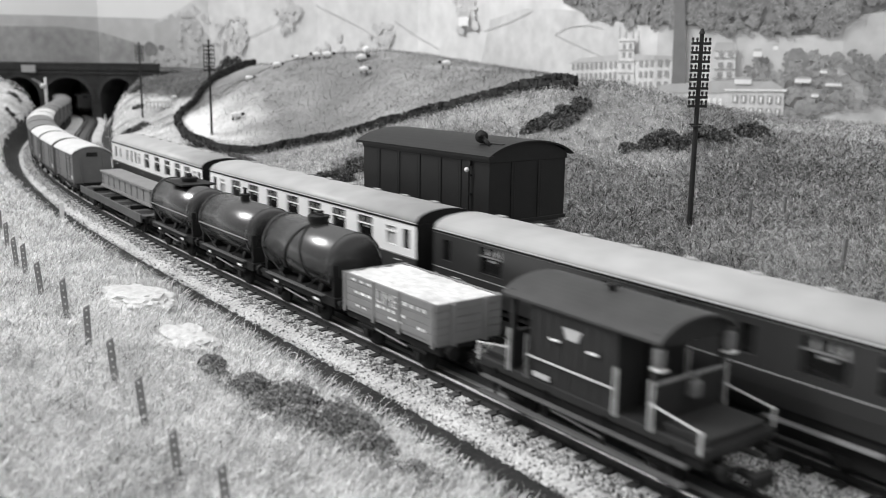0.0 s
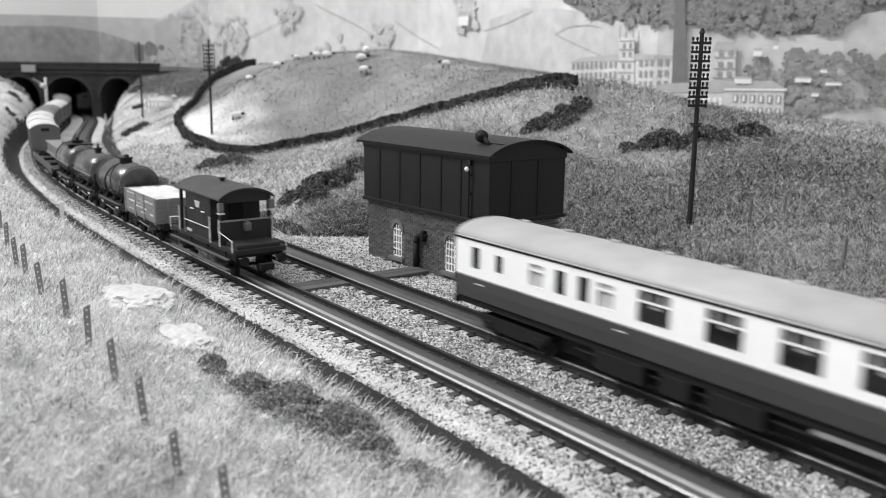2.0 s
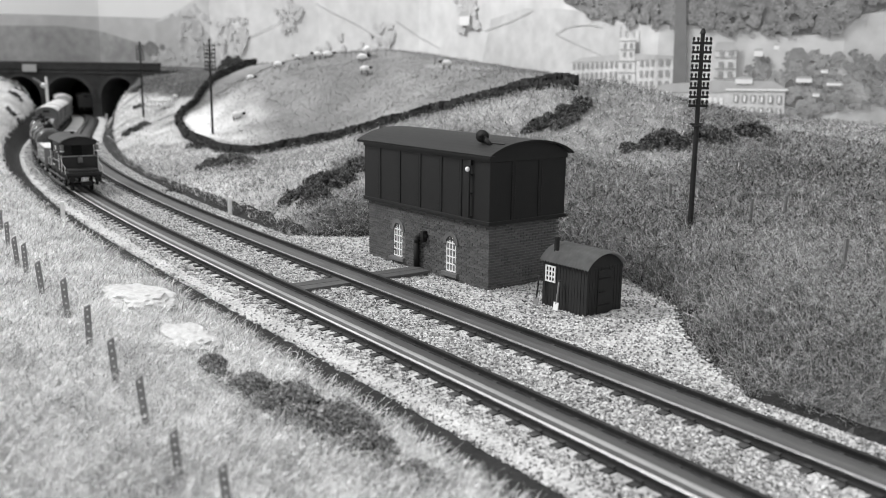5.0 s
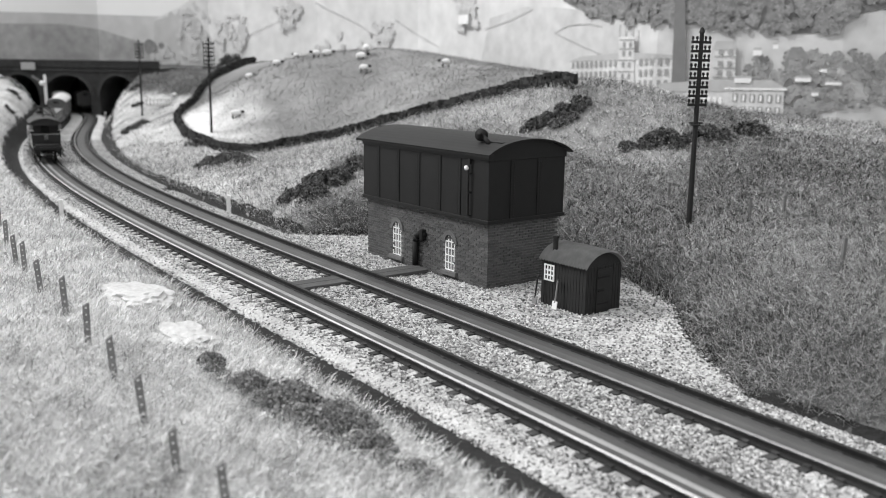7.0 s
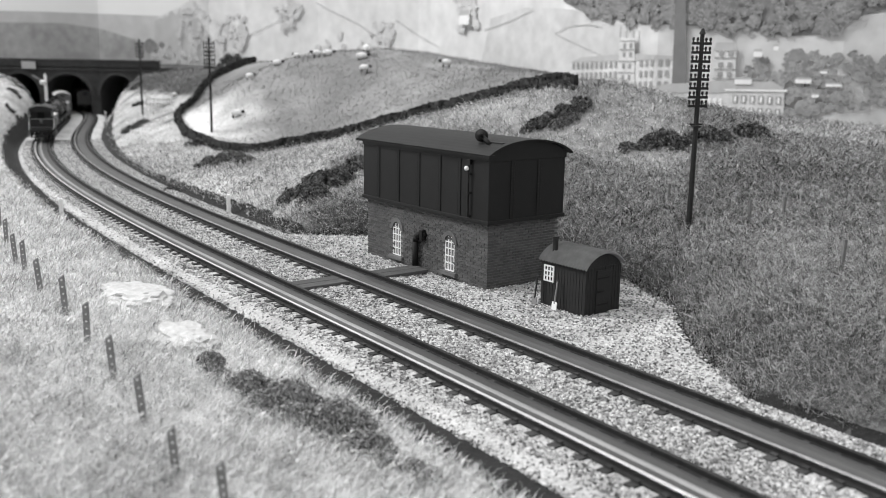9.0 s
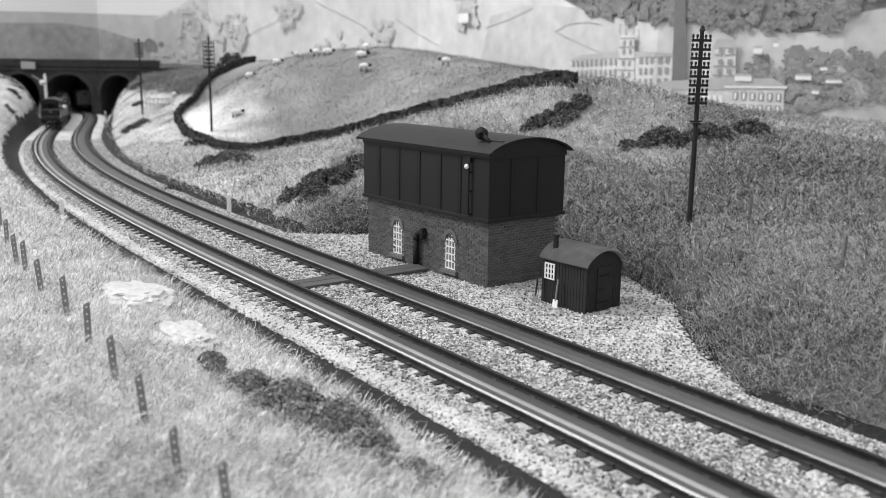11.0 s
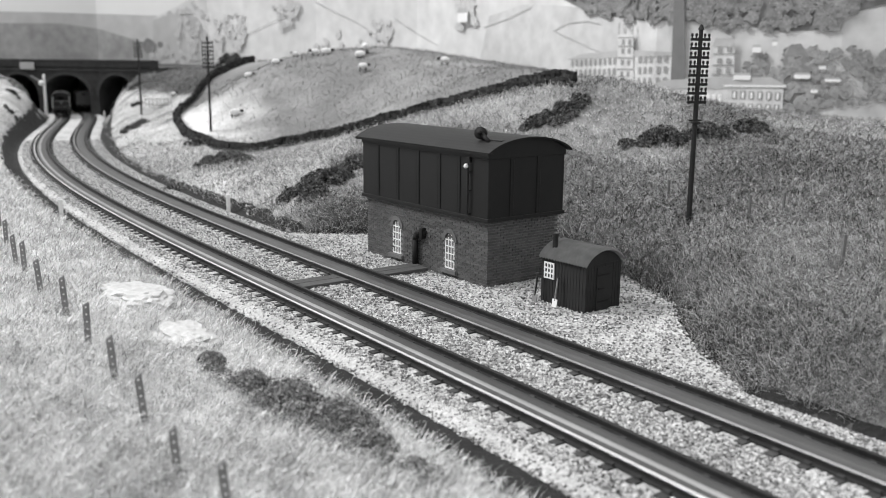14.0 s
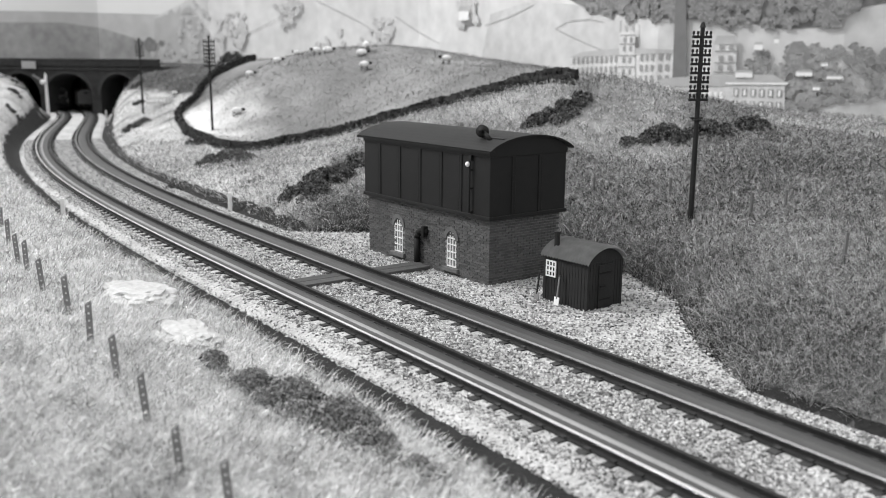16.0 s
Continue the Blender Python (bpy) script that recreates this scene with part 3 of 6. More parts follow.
# ---- dry stone wall ----
WALL_LINE = [(-28.5, 139), (-30.1, 134), (-32.6, 129), (-33, 117), (-30.9, 105.5), (-27.8, 98), (-22.5, 92), (-17.9, 88.5), (-12.5, 86.5), (-7.7, 84.6), (-2, 79.6), (2, 75.2), (6, 70.3), (9.6, 66)]


def make_wall():
    t = thing("dry_stone_wall", "dark rough dry stone field wall along the pasture", "stone wall")
    bm = B()
    for (ax, ay), (bx, by) in zip(WALL_LINE, WALL_LINE[1:]):
        n = max(2, int(math.hypot(bx - ax, by - ay) / 0.34))
        for i in range(n):
            f = i / n
            x, y = ax + f * (bx - ax), ay + f * (by - ay)
            z0 = land(x, y) - 0.15
            a = math.atan2(by - ay, bx - ax)
            for k in range(5):
                w, hh = random.uniform(0.14, 0.22), random.uniform(0.11, 0.16)
                off = random.uniform(-0.06, 0.06)
                vs = bmesh.ops.create_cube(bm, size=1)["verts"]
                m = Matrix.Translation((x - math.sin(a) * off + random.uniform(-0.1, 0.1), y + math.cos(a) * off, z0 + 0.12 + k * 0.225 + random.uniform(-0.04, 0.04)))
                m = m @ Euler((random.uniform(-0.2, 0.2), random.uniform(-0.2, 0.2), a + random.uniform(-0.25, 0.25))).to_matrix().to_4x4()
                for v in vs:
                    v.co = m @ Vector((v.co.x * 2 * w, v.co.y * (0.52 - 0.04 * k), v.co.z * 2 * hh * random.uniform(0.85, 1.1)))
    ob = part("stones", bm, "wall_stone", t)
    ob["kind"] = "stuff"


make_wall()


# ---- white rock outcrops ----
def make_rock(x, y, rx, ry, h, turn):
    bm = B()
    bmesh.ops.create_icosphere(bm, subdivisions=4, radius=1)
    for v in bm.verts:
        k = 1 + 0.24 * noise.noise(v.co * 2.2 + Vector((x, y, 0))) + 0.16 * noise.noise(v.co * 6 + Vector((y, x, 0)))
        v.co = Vector((v.co.x * rx * k, v.co.y * ry * k, max(-0.3, min(0.75, v.co.z)) * h * k))
    ob = part("rock", bm, "chalk", None, "", False)
    ob.matrix_basis = at(x, y, land(x, y) + 0.02, turn)
    tagged(ob, "rough pale limestone outcrop in the grass bank", "rock", "rocks")


make_rock(-11.2, 32.3, 1.75, 1.15, 0.5, -40)
make_rock(-8.1, 27.7, 1.45, 0.8, 0.45, -48)


# ---- sheep ----
def make_sheep(x, y, turn, size, lying=False):
    t = thing("sheep", "white model sheep with dark face on the pasture", "sheep", "sheep")
    t.matrix_basis = at(x, y, land(x, y) + (0.0 if not lying else -0.25 * size), turn)
    k = size * 0.82
    bm = B()
    ball(bm, (0, 0, 0.78 * k), 0.42 * k, 3)
    for v in bm.verts:
        v.co.x *= 1.6
        v.co += 0.05 * k * noise.noise_vector(v.co * 4)
    part("fleece", bm, "sheep_wool", t, "white woolly fleece", True)
    bm = ball(B(), (0.82 * k, 0, 0.95 * k), 0.19 * k, 2)
    for v in bm.verts:
        v.co.x += 0.5 * (v.co.x - 0.82 * k)
    part("head", bm, "wood_black", t, "dark face", True)
    for sx in (-0.4, 0.4):
        for sy in (-0.2, 0.2):
            part("leg", rod(B(), (sx * k, sy * k, 0), (sx * k, sy * k, 0.6 * k), 0.06 * k, 8), "wood_black", t)


for x, y, a, k, ly in ((-9.1, 104.8, 10, 1.0, False), (0.2, 103.2, 190, 1.0, False), (-23.1, 101.6, 20, 1.1, True), (-15.6, 113.0, 200, 1.0, False), (-14.3, 113.2, 10, 1.1, True),
                       (-9.8, 109.6, 5, 1.15, True), (-9.3, 110.6, 80, 1.3, False), (-20.6, 113.6, 15, 1.0, True), (-18.3, 114.4, 180, 0.7, False), (-23.8, 112.6, 0, 0.9, True),
                       (-37.0, 126.0, 30, 0.7, True)):
    make_sheep(x, y, a, k, ly)


# ---- white field gate near the bridge ----
t = thing("field_gate", "small white slatted field gate on the cutting top", "gate")
t.matrix_basis = at(-38.3, 122.6, land(-38.3, 122.6), 15)
for i in range(7):
    part("slat", box(B(), -1.5 + i * 0.48, -1.38 + i * 0.48, -0.05, 0.05, 0, 1.3, 0.02), "post_white", t)
for z in (0.35, 1.0):
    part("rail", box(B(), -1.6, 1.6, -0.03, 0.03, z, z + 0.12, 0.02), "post_white", t)


# ---- signal ----
t = thing("semaphore_signal", "white signal post with small arm and lamp beside track", "signal")
t.matrix_basis = at(-63.6, 146.6, 0.0, 20)
part("post", rod(B(), (0, 0, 0), (0, 0, 6.5), 0.26, 12, 0.2), "white", t, "white signal post")
part("arm", rod(B(), (0, -0.25, 5.2), (-1.9, -0.25, 6.5), 0.17, 6), "steel_grey", t)
part("lamp", ball(B(), (-0.45, -0.4, 5.35), 0.42, 2), "white", t, "white lamp", True)
part("finial", rod(B(), (0, 0, 6.5), (0, 0, 6.75), 0.2, 8, 0.05), "white", t)


# ---- road bridge ----
def make_bridge():
    t = thing("road_bridge", "dark three-arched brick road bridge over the railway", "bridge")
    cx, cy, a = on_line(171, -2.0)
    t.matrix_basis = at(cx, cy, -0.2, -4)
    top, spring, crown = 8.0, 3.4, 6.75
    spans = [(-12.7, -5.9), (-5.0, 3.0), (4.6, 10.7)]
    outline = [(-48, 0), (-48, top), (15, top), (15, 0)]
    for x0, x1 in reversed(spans):
        c, r = (x0 + x1) / 2, (x1 - x0) / 2
        outline += [(x1, 0)] + [(c + r * math.cos(q), spring + (crown - spring) * math.sin(q)) for q in np.linspace(0, math.pi, 15)] + [(x0, 0)]
    part("spandrel", prism(B(), outline, 0, 9.0, "y"), "bridge", t, "sooty dark brick face and piers")
    part("parapet", box(B(), -48, 15, -0.25, 0.3, top, top + 1.0, 0.05), "bridge", t)
    part("coping", box(B(), -48, 15, -0.4, 0.45, top + 1.0, top + 1.25, 0.05), "bridge_trim", t)
    part("string_course", box(B(), -48, 15, -0.3, 0.1, top - 0.6, top - 0.35, 0.05), "bridge_trim", t)
    for x0, x1 in spans:
        c, r = (x0 + x1) / 2, (x1 - x0) / 2
        o = [(c + (r + 0.55) * math.cos(q), spring + (crown - spring + 0.5) * math.sin(q)) for q in np.linspace(0, math.pi, 15)]
        i = [(c + (r + 0.02) * math.cos(q), spring + (crown - spring + 0.02) * math.sin(q)) for q in np.linspace(math.pi, 0, 15)]
        part("arch_ring", prism(B(), o + i, -0.15, 0.3, "y"), "bridge_trim", t)
    part("board", box(B(), -8.4, -6.0, -0.7, -0.5, 7.55, 8.75, 0.03), "frosted", t, "pale notice board")
    # near-black box added behind the arches, standing in for the shade under them
    d = part("dark_backing", box(B(), -16, 14, 42, 43, -1, 8.0), "underframe", t)
    part("dark_backing", box(B(), -16, -15, 9, 42, -1, 8), "underframe", t)
    part("dark_backing", box(B(), 13, 14, 9, 42, -1, 8), "underframe", t)
    part("dark_backing", box(B(), -16, 14, 9, 42, 7.4, 7.9), "underframe", t)


make_bridge()


# ---- printed backscene: a curved sheet with a flat printed valley ----
SHEET = [(110, 62), (70, 80), (40, 93), (24, 104), (10, 125), (-4, 145), (-22, 162), (-45, 178), (-70, 188), (-100, 192), (-150, 192)]
_sx, _sy = np.array([p[0] for p in SHEET], float), np.array([p[1] for p in SHEET], float)
_sa = np.concatenate([[0], np.cumsum(np.hypot(np.diff(_sx), np.diff(_sy)))])


def on_sheet(a, z, lift):
    """Place at a metres along the sheet and z up, lifted off it towards the layout."""
    i = min(len(_sa) - 2, max(0, int(np.searchsorted(_sa, a)) - 1))
    dx, dy = (_sx[i + 1] - _sx[i]) / (_sa[i + 1] - _sa[i]), (_sy[i + 1] - _sy[i]) / (_sa[i + 1] - _sa[i])
    f = a - _sa[i]
    return (_sx[i] + f * dx - lift * dy, _sy[i] + f * dy + lift * dx, z)


for key, tone, var, sc, co in (("sky", 0.88, 0.02, 40, 8), ("ridge", 0.56, 0.12, 60, 15), ("moor", 0.38, 0.3, 90, 18), ("bright", 0.74, 0.16, 70, 22), ("fields", 0.64, 0.2, 90, 20),
                               ("wood", 0.24, 0.3, 220, 60), ("leaf", 0.33, 0.3, 220, 60), ("leaf_pale", 0.40, 0.25, 220, 60), ("slope_haze", 0.57, 0.2, 40, 14), ("leaf_hazy", 0.63, 0.12, 220, 60), ("leaf_faint", 0.68, 0.1, 220, 60), ("wood_mid", 0.31, 0.25, 220, 60), ("mill", 0.68, 0.2, 200, 60), ("mill_shade", 0.34, 0.15, 200, 60),
                               ("print_roof", 0.50, 0.12, 150, 60), ("print_white", 0.88, 0.05, 150, 60), ("print_line", 0.48, 0.3, 150, 60), ("print_chimney", 0.22, 0.1, 150, 60)):
    M[key] = mat(key, tone, 0.95, vary=var, scale=sc, bump=0, coarse=co, island=0.35 if key in ("wood", "wood_mid", "leaf", "leaf_pale", "leaf_hazy") else 0.0, spec=0.0)

backdrop = thing("backdrop", "curved printed backscene of a mill valley under pale sky", "backscene", kind="structure")
bm = B()
lo, hi = [], []
for a in sorted(set(_sa.tolist() + np.arange(0, _sa[-1], 0.5).tolist())):
    lo.append(bm.verts.new(on_sheet(a, -2, 0)))
    hi.append(bm.verts.new(on_sheet(a, 26, 0)))
for i in range(len(lo) - 1):
    bm.faces.new((lo[i], lo[i + 1], hi[i + 1], hi[i]))
part("sky", bm, "sky", backdrop, "pale empty sky")


def printed(name, outline, material, lift, label="", rough=0.0):
    """A flat printed shape: the outline is filled by upright strips, so that it follows the curve."""
    bm = B()
    a0, a1 = min(p[0] for p in outline), max(p[0] for p in outline)
    tops, lows = [], []
    inner = np.arange(0, _sa[-1], 0.5).tolist() + _sa.tolist() + [p[0] for p in outline]
    stops = sorted({a0 + 1e-3, a1 - 1e-3, *(a for a in inner if a0 + 2e-3 < a < a1 - 2e-3)})
    n = len(stops)
    for a in stops:
        zs = []
        for (pa, pz), (qa, qz) in zip(outline, outline[1:] + outline[:1]):
            if (pa - a) * (qa - a) <= 0 and pa != qa:
                zs.append(pz + (qz - pz) * (a - pa) / (qa - pa))
        k = rough * (noise.noise(Vector((a * 0.9, lift * 50, 0))) + 0.5 * noise.noise(Vector((a * 3.1, lift * 50, 5))))
        tops.append(bm.verts.new(on_sheet(a, max(zs) + k, lift)))
        lows.append(bm.verts.new(on_sheet(a, min(zs), lift)))
    for i in range(n - 1):
        bm.faces.new((lows[i], lows[i + 1], tops[i + 1], tops[i]))
    return part(name, bm, material, backdrop, label)


def printed_trees(name, outline, n, size, tones, lift, seed):
    """Printed tree crowns, far ones first: a dark mass, then lighter leaf clumps towards the top."""
    rnd = random.Random(seed)
    a0, a1 = min(p[0] for p in outline), max(p[0] for p in outline)
    z0, z1 = min(p[1] for p in outline), max(p[1] for p in outline)
    spots = []
    while len(spots) < n:
        a, z = rnd.uniform(a0, a1), rnd.uniform(z0, z1)
        if outside(a, z, outline) == 0:
            spots.append((z, a))
    spots.sort(reverse=True)
    layers = [B(), B(), B()]

    def clump(bm, a, z, r, up):
        m = rnd.randint(7, 10)
        turn = rnd.uniform(0, 6)
        bm.faces.new([bm.verts.new(on_sheet(a + r * rnd.uniform(0.65, 1.1) * math.cos(turn + 6.283 * i / m), z + 0.85 * r * rnd.uniform(0.65, 1.1) * math.sin(turn + 6.283 * i / m), up))
                      for i in range(m)])

    for k, (z, a) in enumerate(spots):
        r, up = size * rnd.uniform(0.6, 1.2), lift + 0.2 * k / n
        clump(layers[0], a, z, r, up)
        for i in range(9):
            q, w = rnd.uniform(0, 6.283), r * rnd.uniform(0.3, 0.95)
            clump(layers[0], a + w * math.cos(q), z + w * math.sin(q), r * rnd.uniform(0.25, 0.4), up + 0.1 / n)
        for i in range(16):
            q, w = rnd.uniform(0, 6.283), r * rnd.uniform(0, 0.8)
            clump(layers[1], a + w * math.cos(q), z + 0.15 * r + 0.8 * w * math.sin(q), r * rnd.uniform(0.08, 0.18), up + 0.12 / n)
        for i in range(9):
            q, w = rnd.uniform(0, 6.283), r * rnd.uniform(0, 0.6)
            clump(layers[2], a + w * math.cos(q), z + 0.4 * r + 0.6 * w * math.sin(q), r * rnd.uniform(0.05, 0.11), up + 0.15 / n)
    for bm, tone in zip(layers, tones):
        part(name, bm, tone, backdrop)


printed("far_ridge", [(254.0, 18.5), (236.6, 18.3), (221.4, 17.9), (209.0, 17.5), (201.9, 13.8), (202.4, 4.2), (255.6, 3.4)], "ridge", 0.05, "pale distant ridge")
printed("moor", [(254.3, 15.8), (246.7, 16.1), (233.1, 16.1), (224.5, 15.0), (216.2, 13.0), (208.0, 11.3), (208.5, 3.0), (255.6, 3.0)], "moor", 0.1, "grey moorland hill")
printed("hillside", [(211.0, 17.1), (204.8, 19.4), (196.5, 23.6), (161.8, 25), (112.2, 25), (101.7, 22), (101.3, 3), (212.0, 3.0)], "bright", 0.15, "hazy bright hillside")
printed("shaded_slope", [(211.2, 16.6), (206, 18.4), (201, 17.2), (197.5, 13), (195, 9), (193, 3), (212, 3)], "slope_haze", 0.18, "hazy grey slope", 1.0)
for a, z, r in ((212.4, 11.7, 1.6), (209.6, 12.0, 0.7)):
    printed("lone_tree", [(a + r * math.cos(q), z + 0.9 * r * math.sin(q)) for q in np.linspace(0, 2 * math.pi, 14, endpoint=False)], "wood", 0.32, "dark round tree", 0.2)
printed("valley_fields", [(127.3, 15.6), (120.0, 16.8), (113.7, 16.5), (106.7, 15.8), (99.2, 14.8), (88.1, 14.4), (81.9, 13.4), (76.7, 14.6), (60, 16.5), (58, 0), (132.3, 0)], "fields", 0.2, "pale valley fields")
printed("wood", [(113.8, 25.0), (112.1, 17.2), (107.3, 15.4), (99.2, 14.2), (88.2, 13.7), (82.2, 12.7), (77.3, 13.0), (76.5, 14.3), (73.4, 15.2), (50, 15.6), (50, 26)], "wood", 0.25, "dark hanging wood")
WOOD = [(112.0, 17.6), (110.8, 17.0), (106.4, 15.3), (99.2, 14.1), (88.2, 13.5), (82.2, 12.5), (77.7, 12.8), (76.9, 14.3), (73.4, 15.2), (60, 15.6), (60, 20), (113, 20)]
printed_trees("wood_crown", WOOD, 420, 0.8, ("wood", "wood_mid", "leaf"), 0.3, 1)
printed("meadow", [(85.1, 3.3), (81.7, 4.6), (76.7, 5.7), (68.7, 6.9), (55, 8), (55, 0), (85, 0)], "fields", 0.45, "pale meadow")
TREES = [(86.7, 8.8), (84.5, 10.4), (80.6, 11.2), (77.8, 10.8), (74.7, 11.0), (60, 11.6), (60, 7.0), (68.7, 6.5), (76.7, 5.6), (81.7, 4.6), (85.3, 6.4)]
printed_trees("valley_tree", TREES, 210, 0.62, ("wood_mid", "leaf", "leaf_pale"), 0.46, 3)
printed("dark_tree", [(82.0, 9.6), (81.4, 11.4), (80.4, 11.6), (79.6, 10.4), (79.8, 8.6), (81.2, 8.4)], "wood", 0.5, "", 0.2)
for k, (outline, n) in enumerate((([(204.8, 19.2), (200.8, 20.2), (198.4, 17.0), (198.5, 11.7), (201.5, 9.0), (205.7, 10.6)], 90), ([(196.1, 16.4), (192.1, 18.4), (188.4, 16.8), (187.9, 11.7), (192.6, 10.1), (196.4, 11.7)], 90),
                                  ([(180.6, 18.6), (176.7, 20.4), (174.1, 18.4), (176.3, 15.1), (179.1, 14.6)], 60), ([(156.3, 15.2), (152.2, 16.0), (150.9, 13.3), (153.6, 10.7), (157.7, 11.6)], 50),
                                  ([(136.8, 18.8), (132.6, 19.2), (129.9, 16.9), (130.5, 14.6), (134.6, 13.9)], 60), ([(212, 11.5), (206, 12.5), (200, 11), (190, 10.5), (190, 5), (212, 5)], 220),
                                  ([(172, 13.0), (164, 14.5), (158, 13), (150, 11), (150, 9), (172, 10)], 50))):
    printed_trees("hillside_tree", outline, n // 2, 0.7, ("slope_haze", "leaf_hazy", "leaf_hazy") if k == 5 else ("leaf_hazy", "leaf_faint", "leaf_faint"), 0.3, 10 + k)
for pts in ([(150.9, 16.1), (145.8, 13.7), (139.7, 11.7)], [(113.5, 13.3), (110.9, 14.2), (107.3, 14.3), (104.8, 13.9)], [(113.5, 13.3), (108.7, 11.8), (104.8, 10.6)], [(128.5, 14.1), (123.5, 15.0), (118.2, 16.4)],
            [(170.7, 19.3), (159.1, 15.3), (154.9, 13.4)], [(187.8, 13.7), (179.0, 16.6), (173.4, 18.4)]):
    bm = B()
    for (pa, pz), (qa, qz) in zip(pts, pts[1:]):
        vs = [bm.verts.new(on_sheet(a, z, 0.28)) for a, z in ((pa, pz - 0.06), (qa, qz - 0.06), (qa, qz + 0.06), (pa, pz + 0.06))]
        bm.faces.new(vs)
    part("field_boundary", bm, "print_line", backdrop)

# the mill and its houses
printed("mill_range", [(110.1, 9.7), (107.0, 9.9), (94.0, 10.3), (93.4, 5.5), (109.9, 5.0)], "mill", 0.55, "pale stone mill range")
printed("mill_range_roof", [(110.3, 9.7), (107.0, 9.85), (94.0, 10.2), (93.8, 10.6), (100, 10.9), (108, 10.4)], "print_roof", 0.6)
printed("mill_tower", [(101.6, 12.7), (99.1, 12.7), (98.6, 6.2), (101.2, 6.2)], "mill", 0.65, "square mill clock tower")
for a in (101.4, 100.3, 99.2):
    printed("tower_pinnacle", [(a - 0.09, 12.6), (a - 0.09, 14.0), (a + 0.09, 14.0), (a + 0.09, 12.6)], "mill_shade", 0.66)
for z in (12.2, 11.2, 9.9, 8.6):
    printed("tower_band", [(98.85, z), (101.4, z), (101.4, z + 0.14), (98.85, z + 0.14)], "mill_shade", 0.7)
    for a in (99.6, 100.6):
        printed("tower_window", [(a - 0.22, z - 0.75), (a + 0.22, z - 0.75), (a + 0.22, z - 0.15), (a - 0.22, z - 0.15)], "mill_shade", 0.7)
printed("mill_chimney", [(94.1, 17.3), (93.0, 17.3), (92.2, 7.0), (93.9, 7.0)], "print_chimney", 0.62, "tall tapered mill chimney")
for row, (z, h) in enumerate(((8.95, 0.75), (7.75, 0.75), (6.6, 0.7))):
    for a in np.arange(94.6, 109.4, 0.82):
        if 98.6 < a < 101.8:
            continue
        dz = (109 - a) * 0.04
        printed("mill_window", [(a - 0.22, z + dz), (a + 0.22, z + dz), (a + 0.22, z + h + dz), (a - 0.22, z + h + dz)], "mill_shade", 0.63)
printed("mill_tower", [(89.4, 11.4), (87.1, 11.4), (86.8, 6.6), (89.1, 6.6)], "mill", 0.6, "second square mill tower")
printed("tower_top", [(89.5, 11.2), (87.0, 11.2), (87.3, 12.1), (89.2, 12.1)], "print_roof", 0.66)
for z in (10.4, 9.2, 8.2):
    printed("tower_band", [(86.95, z), (89.3, z), (89.3, z + 0.13), (86.95, z + 0.13)], "mill_shade", 0.68)
    for a in (87.6, 88.6):
        printed("tower_window", [(a - 0.25, z + 0.25), (a + 0.25, z + 0.25), (a + 0.25, z + 0.8), (a - 0.25, z + 0.8)], "mill_shade", 0.68)
printed("mill_block", [(87.8, 7.0), (81.7, 7.1), (81.5, 3.0), (87.5, 3.0)], "mill", 0.72, "pale stone mill block")
printed("mill_link", [(96.5, 6.8), (87.8, 6.8), (87.5, 3.0), (96.5, 3.5)], "mill", 0.7, "low mill sheds")
printed("mill_roof", [(96.4, 6.75), (95, 7.5), (89.1, 8.0), (83, 8.1), (81.5, 7.3), (81.6, 6.95), (95.7, 6.55)], "print_roof", 0.75, "grey slate roof")
printed("eaves", [(87.9, 7.0), (81.4, 7.1), (81.4, 7.3), (87.9, 7.2)], "print_white", 0.8)
for z, h in ((5.75, 0.85), (4.45, 0.85)):
    for a in np.arange(82.2, 87.6, 0.9):
        w = printed("block_window", [(a - 0.27, z), (a + 0.27, z), (a + 0.27, z + h), (a - 0.27, z + h)], "mill_shade", 0.78)
        printed("window_light", [(a - 0.12, z + 0.1), (a + 0.12, z + 0.1), (a + 0.12, z + h - 0.1), (a - 0.12, z + h - 0.1)], "print_white", 0.8)
for a in np.arange(88.3, 96.2, 0.62):
    printed("shed_window", [(a - 0.18, 5.3), (a + 0.18, 5.3), (a + 0.18, 6.2), (a - 0.18, 6.2)], "print_white", 0.76)
for a, z, w, h in ((86.0, 7.75, 0.9, 0.5), (84.7, 10.6, 0.45, 0.55), (79.9, 8.0, 0.8, 0.4), (132.7, 14.9, 1.2, 1.3), (78.6, 6.6, 0.35, 0.3), (78.0, 9.0, 0.35, 0.25), (82.9, 11.3, 0.25, 0.4), (77.0, 7.75, 0.7, 0.25)):
    printed("house", [(a - w, z), (a - w, z + h), (a + w, z + h), (a + w, z)], "print_white", 0.85, "white rendered cottage")
    printed("house_roof", [(a - 1.08 * w, z + h), (a - 0.8 * w, z + 1.5 * h), (a + 0.8 * w, z + 1.5 * h), (a + 1.08 * w, z + h)], "print_roof", 0.86)


# ---- rolling stock: x forward, z = 0 on the rail tops ----
def wheelset(t, x, r=0.46):
    bm = B()
    for y in (-0.67, 0.67):
        rod(bm, (x, y - 0.06, r), (x, y + 0.06, r), r, 20)
        rod(bm, (x, y - 0.03 if y < 0 else y - 0.09, r), (x, y + 0.09 if y < 0 else y + 0.03, r), r + 0.06, 20)
    rod(bm, (x, -0.9, r), (x, 0.9, r), 0.07, 8)
    return part("wheelset", bm, "underframe", t)


